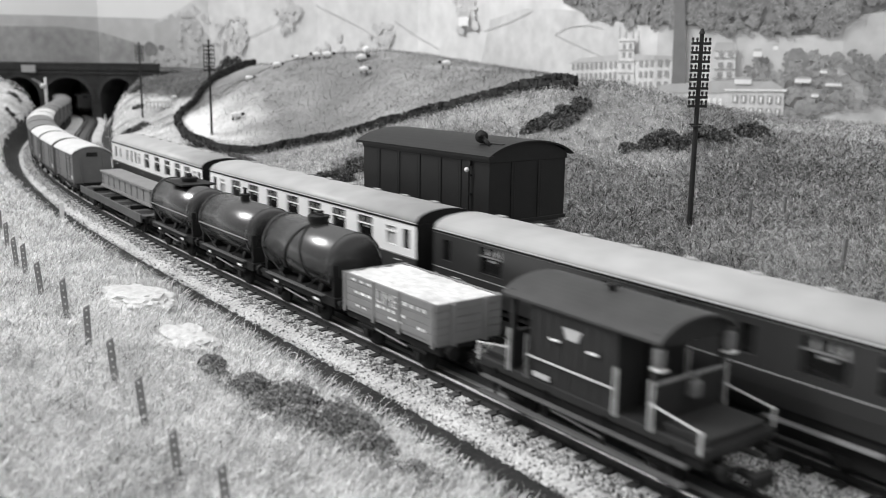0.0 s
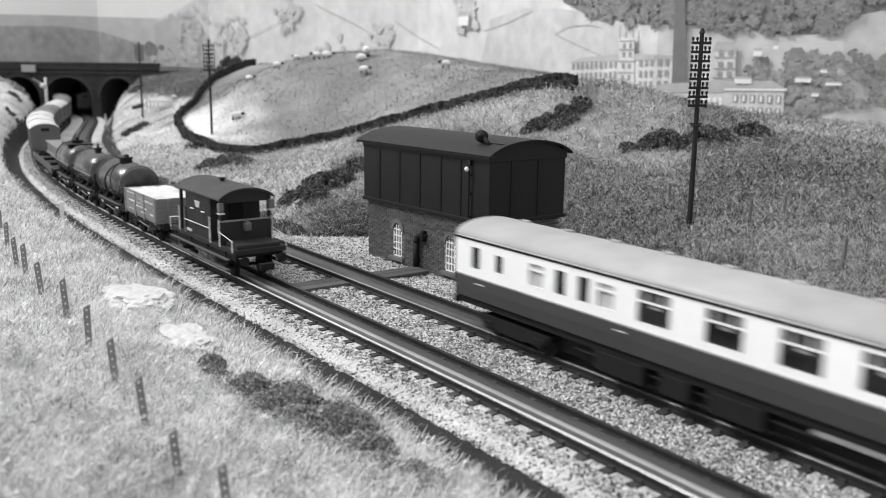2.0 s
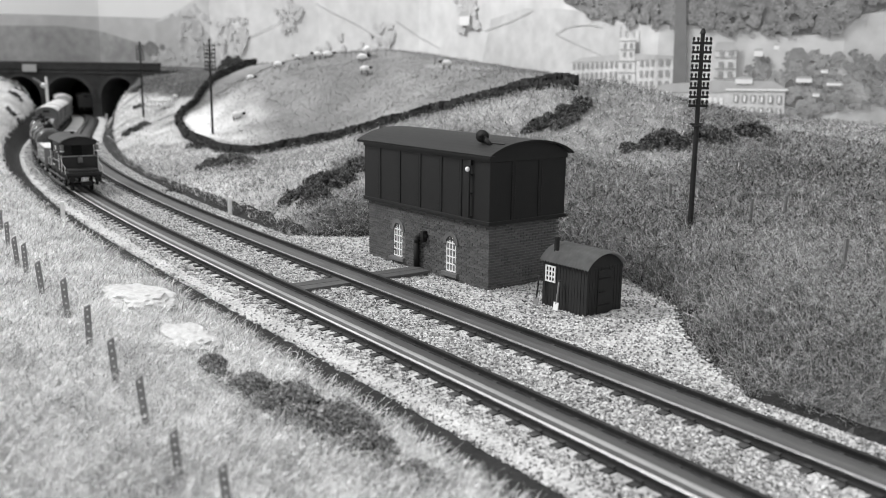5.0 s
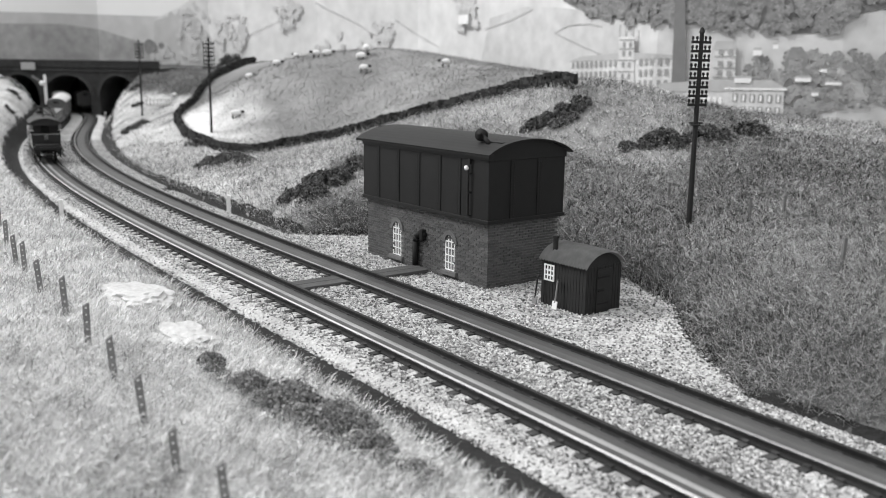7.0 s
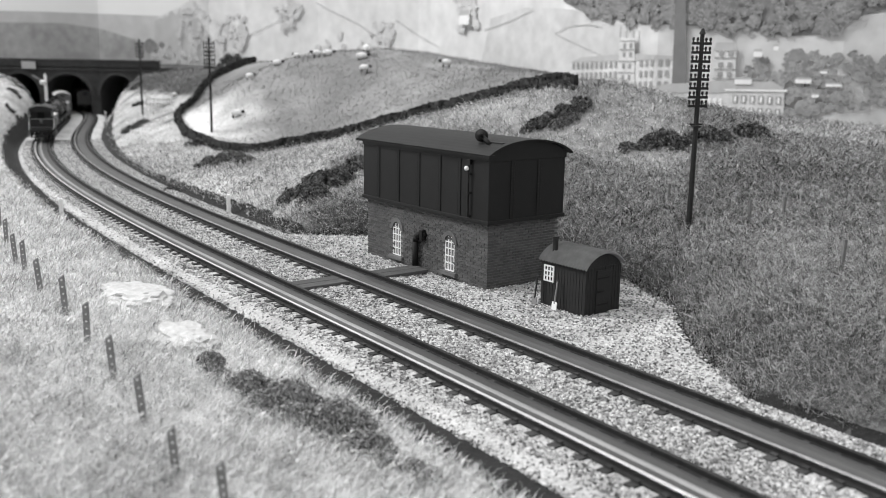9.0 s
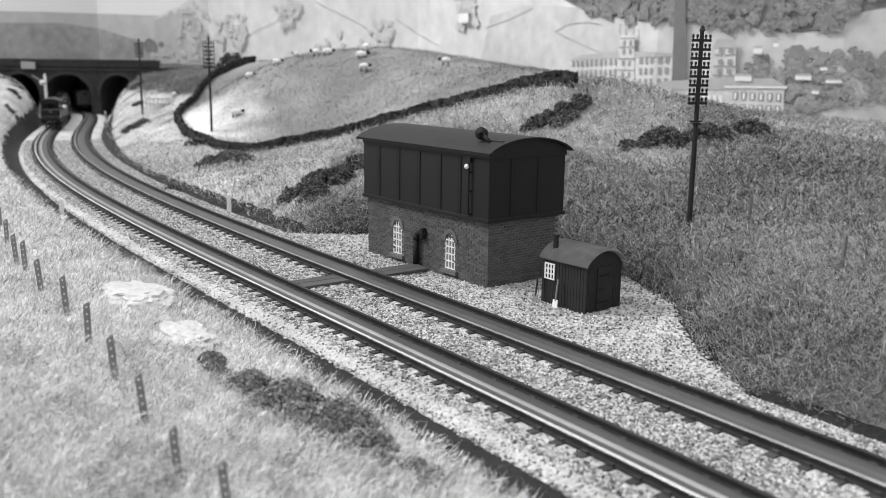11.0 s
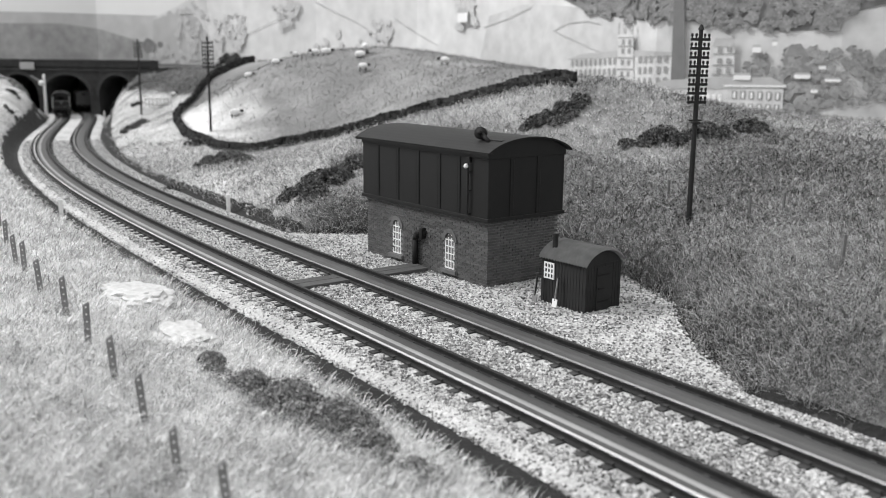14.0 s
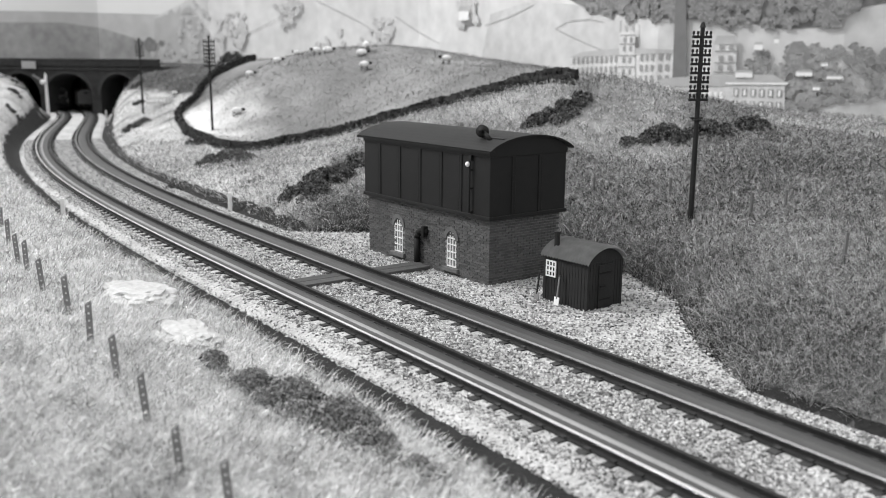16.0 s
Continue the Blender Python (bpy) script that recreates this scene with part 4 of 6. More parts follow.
def chassis(t, L, axles, half=1.0, z=1.05):
    """Solebars, headstocks, axle guards, springs, buffers, couplings."""
    fr = part("underframe", box(B(), -L / 2, L / 2, -half, half, z - 0.16, z, 0.02), "underframe", t, "black underframe")
    for y in (-half, half):
        part("solebar", box(B(), -L / 2, L / 2, y - 0.05, y + 0.05, z - 0.3, z + 0.02, 0.015), "underframe", fr)
    for x in axles:
        wheelset(t, x)
        for y in (-half + 0.02, half - 0.02):
            s = 1 if y > 0 else -1
            bm = prism(B(), [(x - 0.45, z - 0.28), (x + 0.45, z - 0.28), (x + 0.16, 0.32), (x - 0.16, 0.32)], y - 0.03, y + 0.03, "y")
            box(bm, x - 0.16, x + 0.16, y + s * 0.03 - 0.08, y + s * 0.03 + 0.08, 0.32, 0.6, 0.02)
            box(bm, x - 0.5, x + 0.5, y + s * 0.05 - 0.05, y + s * 0.05 + 0.05, 0.62, 0.72, 0.02)
            part("axle_guard", bm, "underframe", fr)
    for x, s in ((-L / 2, -1), (L / 2, 1)):
        for y in (-0.86, 0.86):
            bm = rod(B(), (x, y, 0.95), (x + s * 0.35, y, 0.95), 0.09, 10)
            rod(bm, (x + s * 0.33, y, 0.95), (x + s * 0.4, y, 0.95), 0.2, 14)
            part("buffer", bm, "underframe", fr)
        bm = box(B(), min(x, x + s * 0.75), max(x, x + s * 0.75), -0.1, 0.1, 0.62, 0.74, 0.02)
        box(bm, min(x + s * 0.55, x + s * 0.8), max(x + s * 0.55, x + s * 0.8), -0.32, 0.32, 0.55, 0.85, 0.03)
        part("coupling", bm, "underframe", fr)
    for y in (-half - 0.05, half + 0.05):
        part("brake_lever", rod(B(), (-0.9, y, 0.62), (0.9, y, 0.72), 0.035, 8), "steel_grey", fr)
    return fr


def bars(bm, y, x0, x1, z, n, h, rnd):
    """Lettering too small to read: short bars on a side."""
    x = x0
    for i in range(n):
        w = rnd.uniform(0.5, 1.0) * (x1 - x0) / n * 0.8
        box(bm, x, x + w, y - 0.006, y + 0.006, z, z + h)
        x += (x1 - x0) / n


def make_brake_van():
    t = thing("brake_van", "dark brown goods brake van with white handrails and end platforms", "brake van")
    L, z = 7.7, 1.28
    chassis(t, L - 0.2, (-2.45, 2.45), 1.05, 1.2)
    part("floor", box(B(), -L / 2, L / 2, -1.2, 1.2, z - 0.12, z + 0.12, 0.03), "van_brown", t, "dark platform floor")
    x0, x1, h = -2.35, 2.45, 3.45      # walls of the end verandas
    part("end_wall", box(B(), x0 - 0.05, x0 + 0.05, -1.18, 1.18, z, 2.42, 0.01), "van_brown", t, "lower end panel of the veranda")
    part("end_wall", box(B(), x1 - 0.05, x1 + 0.05, -1.18, 1.18, z, 2.42, 0.01), "van_brown", t)
    part("end_rail", box(B(), x0 - 0.08, x0 - 0.02, -1.18, 1.18, 2.38, 2.46, 0.01), "steel_grey", t)
    part("end_lintel", box(B(), x0 - 0.05, x0 + 0.05, -1.18, 1.18, 3.2, 3.55, 0.01), "van_brown", t)
    part("end_lintel", box(B(), x1 - 0.05, x1 + 0.05, -1.18, 1.18, 3.2, 3.55, 0.01), "van_brown", t)
    for x in (x0, x1):
        for y in (-1.12, 1.12):
            part("corner_post", box(B(), x - 0.07, x + 0.07, y - 0.07, y + 0.07, z, 3.5, 0.01), "van_brown", t)
    cab = part("cabin", box(B(), -1.28, 1.75, -1.17, 1.17, z, h, 0.01), "van_brown", t, "planked cabin between the verandas")
    for y in (-1.18, 1.18):
        for x in np.linspace(-1.1, 1.6, 9):
            part("plank_joint", box(B(), x - 0.01, x + 0.01, y - 0.006, y + 0.006, z + 0.05, h), "van_brown", cab)
    part("inner_door", box(B(), -1.33, -1.26, -0.35, 0.35, z, 3.1, 0.01), "underframe", cab)
    for y in (-1.19, 1.19):
        part("notice", prism(B(), [(-0.12, 3.0), (0.52, 3.0), (0.38, 2.72), (0.02, 2.72)], y - 0.02, y + 0.02, "y"), "frosted", cab, "pale plate on the cabin side")
        top = arc(1.3, 3.42, 0.42, 16)
    under = [(u, v - 0.07) for u, v in top][::-1]
    roof = part("roof", prism(B(), top + under, x0 - 0.25, x1 + 0.3), "brake_roof", t, "curved grey roof")
    gable = [(u * 0.95, v - 0.06) for u, v in arc(1.28, 3.4, 0.4, 14)]
    part("gable", prism(B(), gable, x0 - 0.06, x0 + 0.04), "van_brown", t)
    part("gable", prism(B(), gable, x1 - 0.04, x1 + 0.06), "van_brown", t)
    part("roof_vent", rod(rod(B(), (0.1, 0, 3.8), (0.1, 0, 3.98), 0.1, 10), (0.1, 0, 3.95), (0.1, 0, 4.0), 0.16, 12), "underframe", roof)
    for y, s in ((-1.24, -1), (1.24, 1)):
        hr = B()
        for a, b in (((-1.25, 1.98), (1.75, 1.98)), ((-3.8, 1.78), (-2.35, 1.98)), ((2.5, 1.98), (3.8, 1.78))):
            rod(hr, (a[0], y, a[1]), (b[0], y, b[1]), 0.022, 8)
        part("handrail", hr, "post_white", t, "long white handrail")
        for x in (-2.38, -1.3, 1.78, 2.5):
            bm = B()
            for dx in (-0.06, 0.06):
                rod(bm, (x + dx, y, 1.35), (x + dx, y, 2.5), 0.018, 8)
            part("grab_rail", bm, "post_white" if x < 0 or x > 2 else "steel_grey", t, "upright white grab rail")
        for x in (-3.75, 3.75):
            part("rail_stanchion", box(B(), x - 0.022, x + 0.022, y - 0.022, y + 0.022, 1.3, 1.82, 0.005), "post_white", t)
        for zz, out in ((0.92, 0.15), (0.48, 0.22)):
            part("footboard", box(B(), -L / 2 + 0.35, L / 2 - 0.35, min(y, y + s * out), max(y, y + s * out), zz, zz + 0.07, 0.015), "step_board", t, "long worn step board")
            for x in (-3, -1, 1, 3):
                part("step_hanger", box(B(), x - 0.04, x + 0.04, y - 0.02, y + 0.02, zz, 1.25), "underframe", t)
        lamp = box(B(), x0 - 0.25, x0 - 0.02, y * 0.95 - 0.12, y * 0.95 + 0.12, 2.85, 3.25, 0.04)
        part("side_lamp", lamp, "lamp_grey", t, "grey side lamp")
        part("lamp_bracket", box(B(), x0 - 0.3, x0, y * 0.95 - 0.13, y * 0.95 + 0.13, 2.76, 2.82, 0.01), "post_white", t)
        for dx in (-0.55, 0.75):
            part("grab_iron", rod(B(), (dx - 0.18, y, 2.62), (dx + 0.18, y, 2.6), 0.03, 8), "white", cab)
        part("number_panel", box(B(), 0.9, 1.5, y - 0.02, y + 0.02, 1.5, 1.62), "frosted", cab)
    part("ballast_box", box(B(), -L / 2 + 0.1, x0 - 0.1, -1.0, 1.0, z + 0.1, z + 0.3, 0.04), "van_brown", t)
    part("ballast_box", box(B(), x1 + 0.1, L / 2 - 0.1, -1.0, 1.0, z + 0.1, z + 0.3, 0.04), "van_brown", t)
    bm = box(B(), x0 - 0.3, x0 - 0.07, -0.16, 0.16, 1.95, 2.32, 0.04)
    rod(bm, (x0 - 0.18, 0, 2.3), (x0 - 0.18, 0, 2.48), 0.08, 10)
    part("tail_lamp", bm, "lamp_grey", t, "grey tail lamp")
    return t


def words(text, height):
    """Flat letters as a bmesh, standing on the x axis from 0."""
    cu = bpy.data.curves.new("letters", "FONT")
    cu.body, cu.size, cu.extrude, cu.space_character = text, height * 1.4, 0.004, 1.05
    ob = bpy.data.objects.new("letters", cu)
    me = bpy.data.meshes.new_from_object(ob)
    bm = B()
    bm.from_mesh(me)
    bpy.data.objects.remove(ob)
    bpy.data.curves.remove(cu)
    bpy.data.meshes.remove(me)
    return bm


def make_open_wagon():
    t = thing("open_wagon", "grey open wagon heaped level with white lime", "open wagon")
    L = 5.4
    chassis(t, L, (-1.5, 1.5))
    floor = part("floor", box(B(), -L / 2, L / 2, -1.2, 1.2, 1.05, 1.18, 0.02), "wagon_grey", t)
    z = 1.18
    for k in range(5):
        for y in (-1.19, 1.19):
            part("side_plank", box(B(), -L / 2, L / 2, y - 0.05, y + 0.05, z + k * 0.232 + 0.006, z + (k + 1) * 0.232 - 0.006, 0.012), "wagon_grey", t)
        for x in (-L / 2 + 0.05, L / 2 - 0.05):
            part("end_plank", box(B(), x - 0.05, x + 0.05, -1.14, 1.14, z + k * 0.232 + 0.006, z + (k + 1) * 0.232 - 0.006, 0.012), "wagon_grey", t)
    for y in (-1.25, 1.25):
        for x in (-2.55, -0.75, 0.75, 2.55):
            part("strapping", box(B(), x - 0.07, x + 0.07, y - 0.03, y + 0.03, 1.0, 2.36, 0.01), "wagon_grey", t)
        rnd = random.Random(4)
        bm = B()
        bars(bm, y, 0.9, 2.3, 2.16, 3, 0.07, rnd)
        bars(bm, y, -2.2, -0.9, 1.98, 4, 0.11, rnd)
        bars(bm, y, 0.8, 2.1, 1.76, 3, 0.08, rnd)
        bars(bm, y, -1.1, 0.6, 1.58, 6, 0.09, rnd)
        bars(bm, y, -0.9, -0.1, 1.36, 3, 0.06, rnd)
        bars(bm, y, 1.2, 2.0, 1.32, 2, 0.06, rnd)
        bars(bm, y, -2.2, -1.7, 1.4, 2, 0.08, rnd)
        part("lettering", bm, "worn_letters", t, "worn white lettering")
        s = 1 if y > 0 else -1
        word = words("LIME", 0.42)
        for v in word.verts:
            v.co = Vector((s * (0.55 - v.co.x), y + s * 0.006, 1.76 + v.co.y))
        part("painted_word", word, "worn_letters", t, "worn white word LIME")
    for x in (-L / 2 - 0.02, L / 2 + 0.02):
        for y in (-0.6, 0.6):
            part("end_stanchion", box(B(), x - 0.06, x + 0.06, y - 0.08, y + 0.08, 1.0, 2.3, 0.02), "wagon_grey", t)
    bm = B()
    bmesh.ops.create_grid(bm, x_segments=40, y_segments=18, size=1)
    for v in bm.verts:
        v.co = Vector((v.co.x * (L / 2 - 0.08), v.co.y * 1.13, 2.3 + 0.05 * noise.noise(Vector((v.co.x * 7, v.co.y * 3, 0))) + 0.02 * noise.noise(Vector((v.co.x * 25, v.co.y * 10, 0)))))
    part("lime_load", bm, "lime", t, "white powdery lime load")
    return t


def make_tank_wagon(fitting):
    """fitting: straps (strapped barrel), plain, platform (walkway round the filler)."""
    t = thing("tank_wagon", {"straps": "dark oil tank wagon with crossed barrel straps", "plain": "dark oil tank wagon with plain barrel and side rail",
                             "platform": "dark oil tank wagon with a walkway round its filler"}[fitting], "tank wagon", "tank wagons")
    L = 5.9
    chassis(t, L, (-1.6, 1.6), 0.98, 1.1)
    c, r, h = 2.18, 1.12, 2.62
    bm = rod(B(), (-h, 0, c), (h, 0, c), r, 48)
    caps = [f for f in bm.faces if len(f.verts) > 10]
    ring = bmesh.ops.inset_region(bm, faces=caps, thickness=0.16, depth=0.0)
    for f in caps:
        s = 1 if f.calc_center_median().x > 0 else -1
        for v in f.verts:
            v.co.x += s * 0.12
    barrel = part("barrel", bm, "tank_paint", t, "dark glossy cylindrical tank", True)
    for x in (-h + 0.06, h - 0.06):
        part("end_band", rod(B(), (x - 0.05, 0, c), (x + 0.05, 0, c), r + 0.025, 48), "tank_paint", barrel, smooth=False)
    if fitting == "straps":
        for top, foot in ((0.15, -0.95), (-0.15, 0.95)):
            bm = B()
            pts = [Vector((top + (foot - top) * abs(q) / 2.2, (r + 0.02) * math.sin(q), c + (r + 0.02) * math.cos(q))) for q in np.linspace(-2.2, 2.2, 25)]
            rings = []
            for p in pts:
                out = Vector((0, p.y, p.z - c)).normalized()
                rings.append([bm.verts.new(p + out * o + Vector((w, 0, 0))) for w, o in ((-0.05, -0.03), (-0.05, 0.015), (0.05, 0.015), (0.05, -0.03))])
            for a, b in zip(rings, rings[1:]):
                for i in range(4):
                    bm.faces.new((a[i], a[(i + 1) % 4], b[(i + 1) % 4], b[i]))
            part("strap", bm, "underframe", barrel, "black slanting tank strap")
    bm = rod(B(), (0, 0, c + r - 0.1), (0, 0, c + r + 0.2), 0.36 if fitting != "plain" else 0.2, 24)
    rod(bm, (0, 0, c + r + 0.18), (0, 0, c + r + 0.27), 0.42 if fitting != "plain" else 0.26, 24)
    if fitting == "straps":
        rod(bm, (0.1, -0.1, c + r + 0.2), (0.1, -0.1, c + r + 0.42), 0.13, 12)
        box(bm, -0.3, 0.3, -0.05, 0.05, c + r + 0.25, c + r + 0.36, 0.02)
        box(bm, 0.42, 0.66, -0.14, 0.14, c + r - 0.06, c + r + 0.16, 0.02)
    if fitting == "plain":
        rod(bm, (0, 0, c + r + 0.2), (0, 0, c + r + 0.52), 0.07, 10)
        rod(bm, (-0.14, 0, c + r + 0.5), (0.14, 0, c + r + 0.5), 0.05, 8)
    if fitting == "platform":
        rod(bm, (0, 0, c + r + 0.25), (0, 0, c + r + 0.48), 0.12, 10)
        box(bm, -0.25, 0.25, -0.06, 0.06, c + r + 0.34, c + r + 0.44, 0.02)
    part("filler_dome", bm, "underframe", barrel, "black filler dome with lid")
    if fitting == "platform":
        part("walkway", box(B(), -1.25, 1.25, -0.85, 0.85, c + r - 0.02, c + r + 0.07, 0.02), "underframe", barrel, "dark walkway round the filler")
    for x in (-2.7, 2.7):
        part("end_stay", box(B(), x - 0.08, x + 0.08, -0.95, 0.95, 1.1, 1.75, 0.02), "underframe", t)
        for y in (-0.85, 0.85):
            part("end_post", box(B(), x - 0.07, x + 0.07, y - 0.09, y + 0.09, 1.05, 2.25, 0.02), "underframe", t)
    for x in (-1.6, 0, 1.6):
        part("cradle", prism(B(), [(-0.9, 1.1), (0.9, 1.1), (0.75, 1.5), (0.0, 1.15), (-0.75, 1.5)], x - 0.12, x + 0.12), "underframe", t)
    for y in (-1.13, 1.13):
        if fitting != "straps":
            part("side_rail", rod(B(), (-h, y, c - 0.1), (h, y, c - 0.1), 0.03, 8), "steel_grey", barrel, "thin grey side rail")
        for x0, x1 in ((-2.6, -0.8), (2.6, 0.8)):
            part("tie_rod", rod(B(), (x0, y, c - 0.15), (x1, y * 0.9, 1.12), 0.03, 8), "underframe", t)
        part("foot_plank", box(B(), -2.3, 2.3, y - 0.14, y + 0.06, 1.08, 1.13, 0.01), "step_board", t, "worn running board")
        part("rating_plate", box(B(), -2.0, -1.6, y - 0.02, y + 0.02, 0.86, 0.94), "white", t)
        part("rating_plate", box(B(), 1.3, 1.6, y - 0.02, y + 0.02, 0.86, 0.94), "white", t)
    return t


def bogie(t, x, wb=1.7, half=1.0):
    b = part("bogie", box(B(), x - wb / 2 - 0.45, x + wb / 2 + 0.45, -half, half, 0.62, 0.78, 0.02), "underframe", t, "black four-wheel bogie")
    for y in (-half, half):
        bm = prism(B(), [(x - wb / 2 - 0.5, 0.8), (x + wb / 2 + 0.5, 0.8), (x + wb / 2 + 0.3, 0.45), (x + 0.5, 0.32), (x - 0.5, 0.32), (x - wb / 2 - 0.3, 0.45)], y - 0.06, y + 0.06, "y")
        for dx in (-wb / 2, wb / 2):
            box(bm, x + dx - 0.18, x + dx + 0.18, y - 0.12, y + 0.12, 0.32, 0.62, 0.03)
        part("side_frame", bm, "underframe", b)
    for dx in (-wb / 2, wb / 2):
        bm = B()
        for y in (-0.67, 0.67):
            rod(bm, (x + dx, y - 0.06, 0.44), (x + dx, y + 0.06, 0.44), 0.48, 20)
        rod(bm, (x + dx, -0.9, 0.44), (x + dx, 0.9, 0.44), 0.07, 8)
        part("wheelset", bm, "underframe", b)


def make_flat_wagon():
    t = thing("bogie_flat_wagon", "long grey bogie flat wagon loaded with a steel girder", "flat wagon")
    L = 13.6
    for x in (-4.6, 4.6):
        bogie(t, x)
    bm = box(B(), -L / 2, L / 2, -1.15, 1.15, 0.98, 1.1, 0.02)
    fr = part("deck", bm, "flat_grey", t, "grey steel deck")
    for y in (-1.15, 1.15):
        part("solebar", box(B(), -L / 2, L / 2, y - 0.05, y + 0.05, 0.75, 1.2, 0.015), "flat_grey", fr)
    for x in np.linspace(-5.6, 5.6, 7):
        o = [(x + 0.62 * math.copysign(abs(math.cos(a)) ** 0.6, math.cos(a)), 0.45 * math.sin(a) + 0.6) for a in np.linspace(0, 2 * math.pi, 20, endpoint=False)]
        part("deck_opening", prism(B(), o, 1.1, 1.115, "z"), "underframe", fr)
    for x in (-4.2, 0, 4.2):
        part("bolster", box(B(), x - 0.14, x + 0.14, -1.0, 1.0, 1.1, 1.32, 0.02), "underframe", t)
    for x, s in ((-L / 2, -1), (L / 2, 1)):
        for y in (-0.86, 0.86):
            bm = rod(B(), (x, y, 0.95), (x + s * 0.35, y, 0.95), 0.09, 10)
            rod(bm, (x + s * 0.33, y, 0.95), (x + s * 0.4, y, 0.95), 0.2, 14)
            part("buffer", bm, "underframe", fr)
        part("coupling", box(B(), min(x, x + s * 0.75), max(x, x + s * 0.75), -0.1, 0.1, 0.62, 0.74, 0.02), "underframe", fr)
    part("girder_load", prism(B(), [(0.28, 1.32), (-1.05, 1.32), (-1.05, 1.43), (-0.92, 1.45), (-0.92, 2.18), (-1.05, 2.2), (-1.05, 2.32), (0.28, 2.32), (0.28, 2.2), (0.16, 2.18), (0.16, 1.45), (0.28, 1.43)],
                              -5.6, 5.2), "wagon_grey", t, "long grey riveted box girder")
    for x in np.linspace(-5.2, 4.8, 9):
        part("stiffener", box(B(), x - 0.04, x + 0.04, 0.14, 0.2, 1.46, 2.18), "wagon_grey", t)
    return t


def make_van(roofing="van_roof", look_of="grey planked covered goods van with pale curved roof"):
    t = thing("goods_van", look_of, "goods van", "goods vans")
    L = 6.7
    chassis(t, L, (-2.0, 2.0))
    body = part("body", box(B(), -L / 2, L / 2, -1.2, 1.2, 1.08, 3.1, 0.02), "van_body", t, "grey planked body")
    for y in (-1.2, 1.2):
        for x in (-3.25, -2.1, -0.85, 0.85, 2.1, 3.25):
            part("strapping", box(B(), x - 0.05, x + 0.05, y - 0.04, y + 0.04, 1.0, 3.1, 0.01), "van_body", body)
        door = part("door", box(B(), -0.82, 0.82, y - 0.035, y + 0.035, 1.15, 3.0, 0.01), "van_body", t, "double planked doors")
        for z in np.arange(1.35, 3.0, 0.24):
            part("plank_joint", box(B(), -L / 2 + 0.05, L / 2 - 0.05, y - 0.008, y + 0.008, z - 0.012, z + 0.012), "underframe", body)
        part("label_panel", box(B(), -2.9, -2.3, y - 0.02, y + 0.02, 1.3, 1.55), "frosted", body)
    for x in (-L / 2, L / 2):
        for y in (-0.7, 0.7):
            part("end_post", box(B(), x - 0.06, x + 0.06, y - 0.06, y + 0.06, 1.05, 3.1, 0.01), "van_body", body)
        part("end_vent", box(B(), x - 0.09, x + 0.09, -0.35, 0.35, 2.85, 3.12, 0.02), "underframe", body)
    top = arc(1.3, 3.06, 0.5, 14)
    under = [(u, v - 0.07) for u, v in top][::-1]
    part("roof", prism(B(), top + under, -L / 2 - 0.08, L / 2 + 0.08), roofing, t, "weathered curved roof")
    g = [(u * 0.93, v - 0.05) for u, v in arc(1.28, 3.05, 0.47, 12)]
    for x in (-L / 2, L / 2):
        part("gable", prism(B(), g, x - 0.03, x + 0.03), "van_body", body)
    return t


M["worn_letters"] = mat("worn_letters", 0.75, 0.8, vary=0.4, scale=500, bump=0)
M["step_board"] = mat("step_board", 0.085, 0.8, vary=0.3, scale=300, bump=0.2)

LARGE, SMALL, FROST, NARROW = "large", "small", "frosted", "narrow"


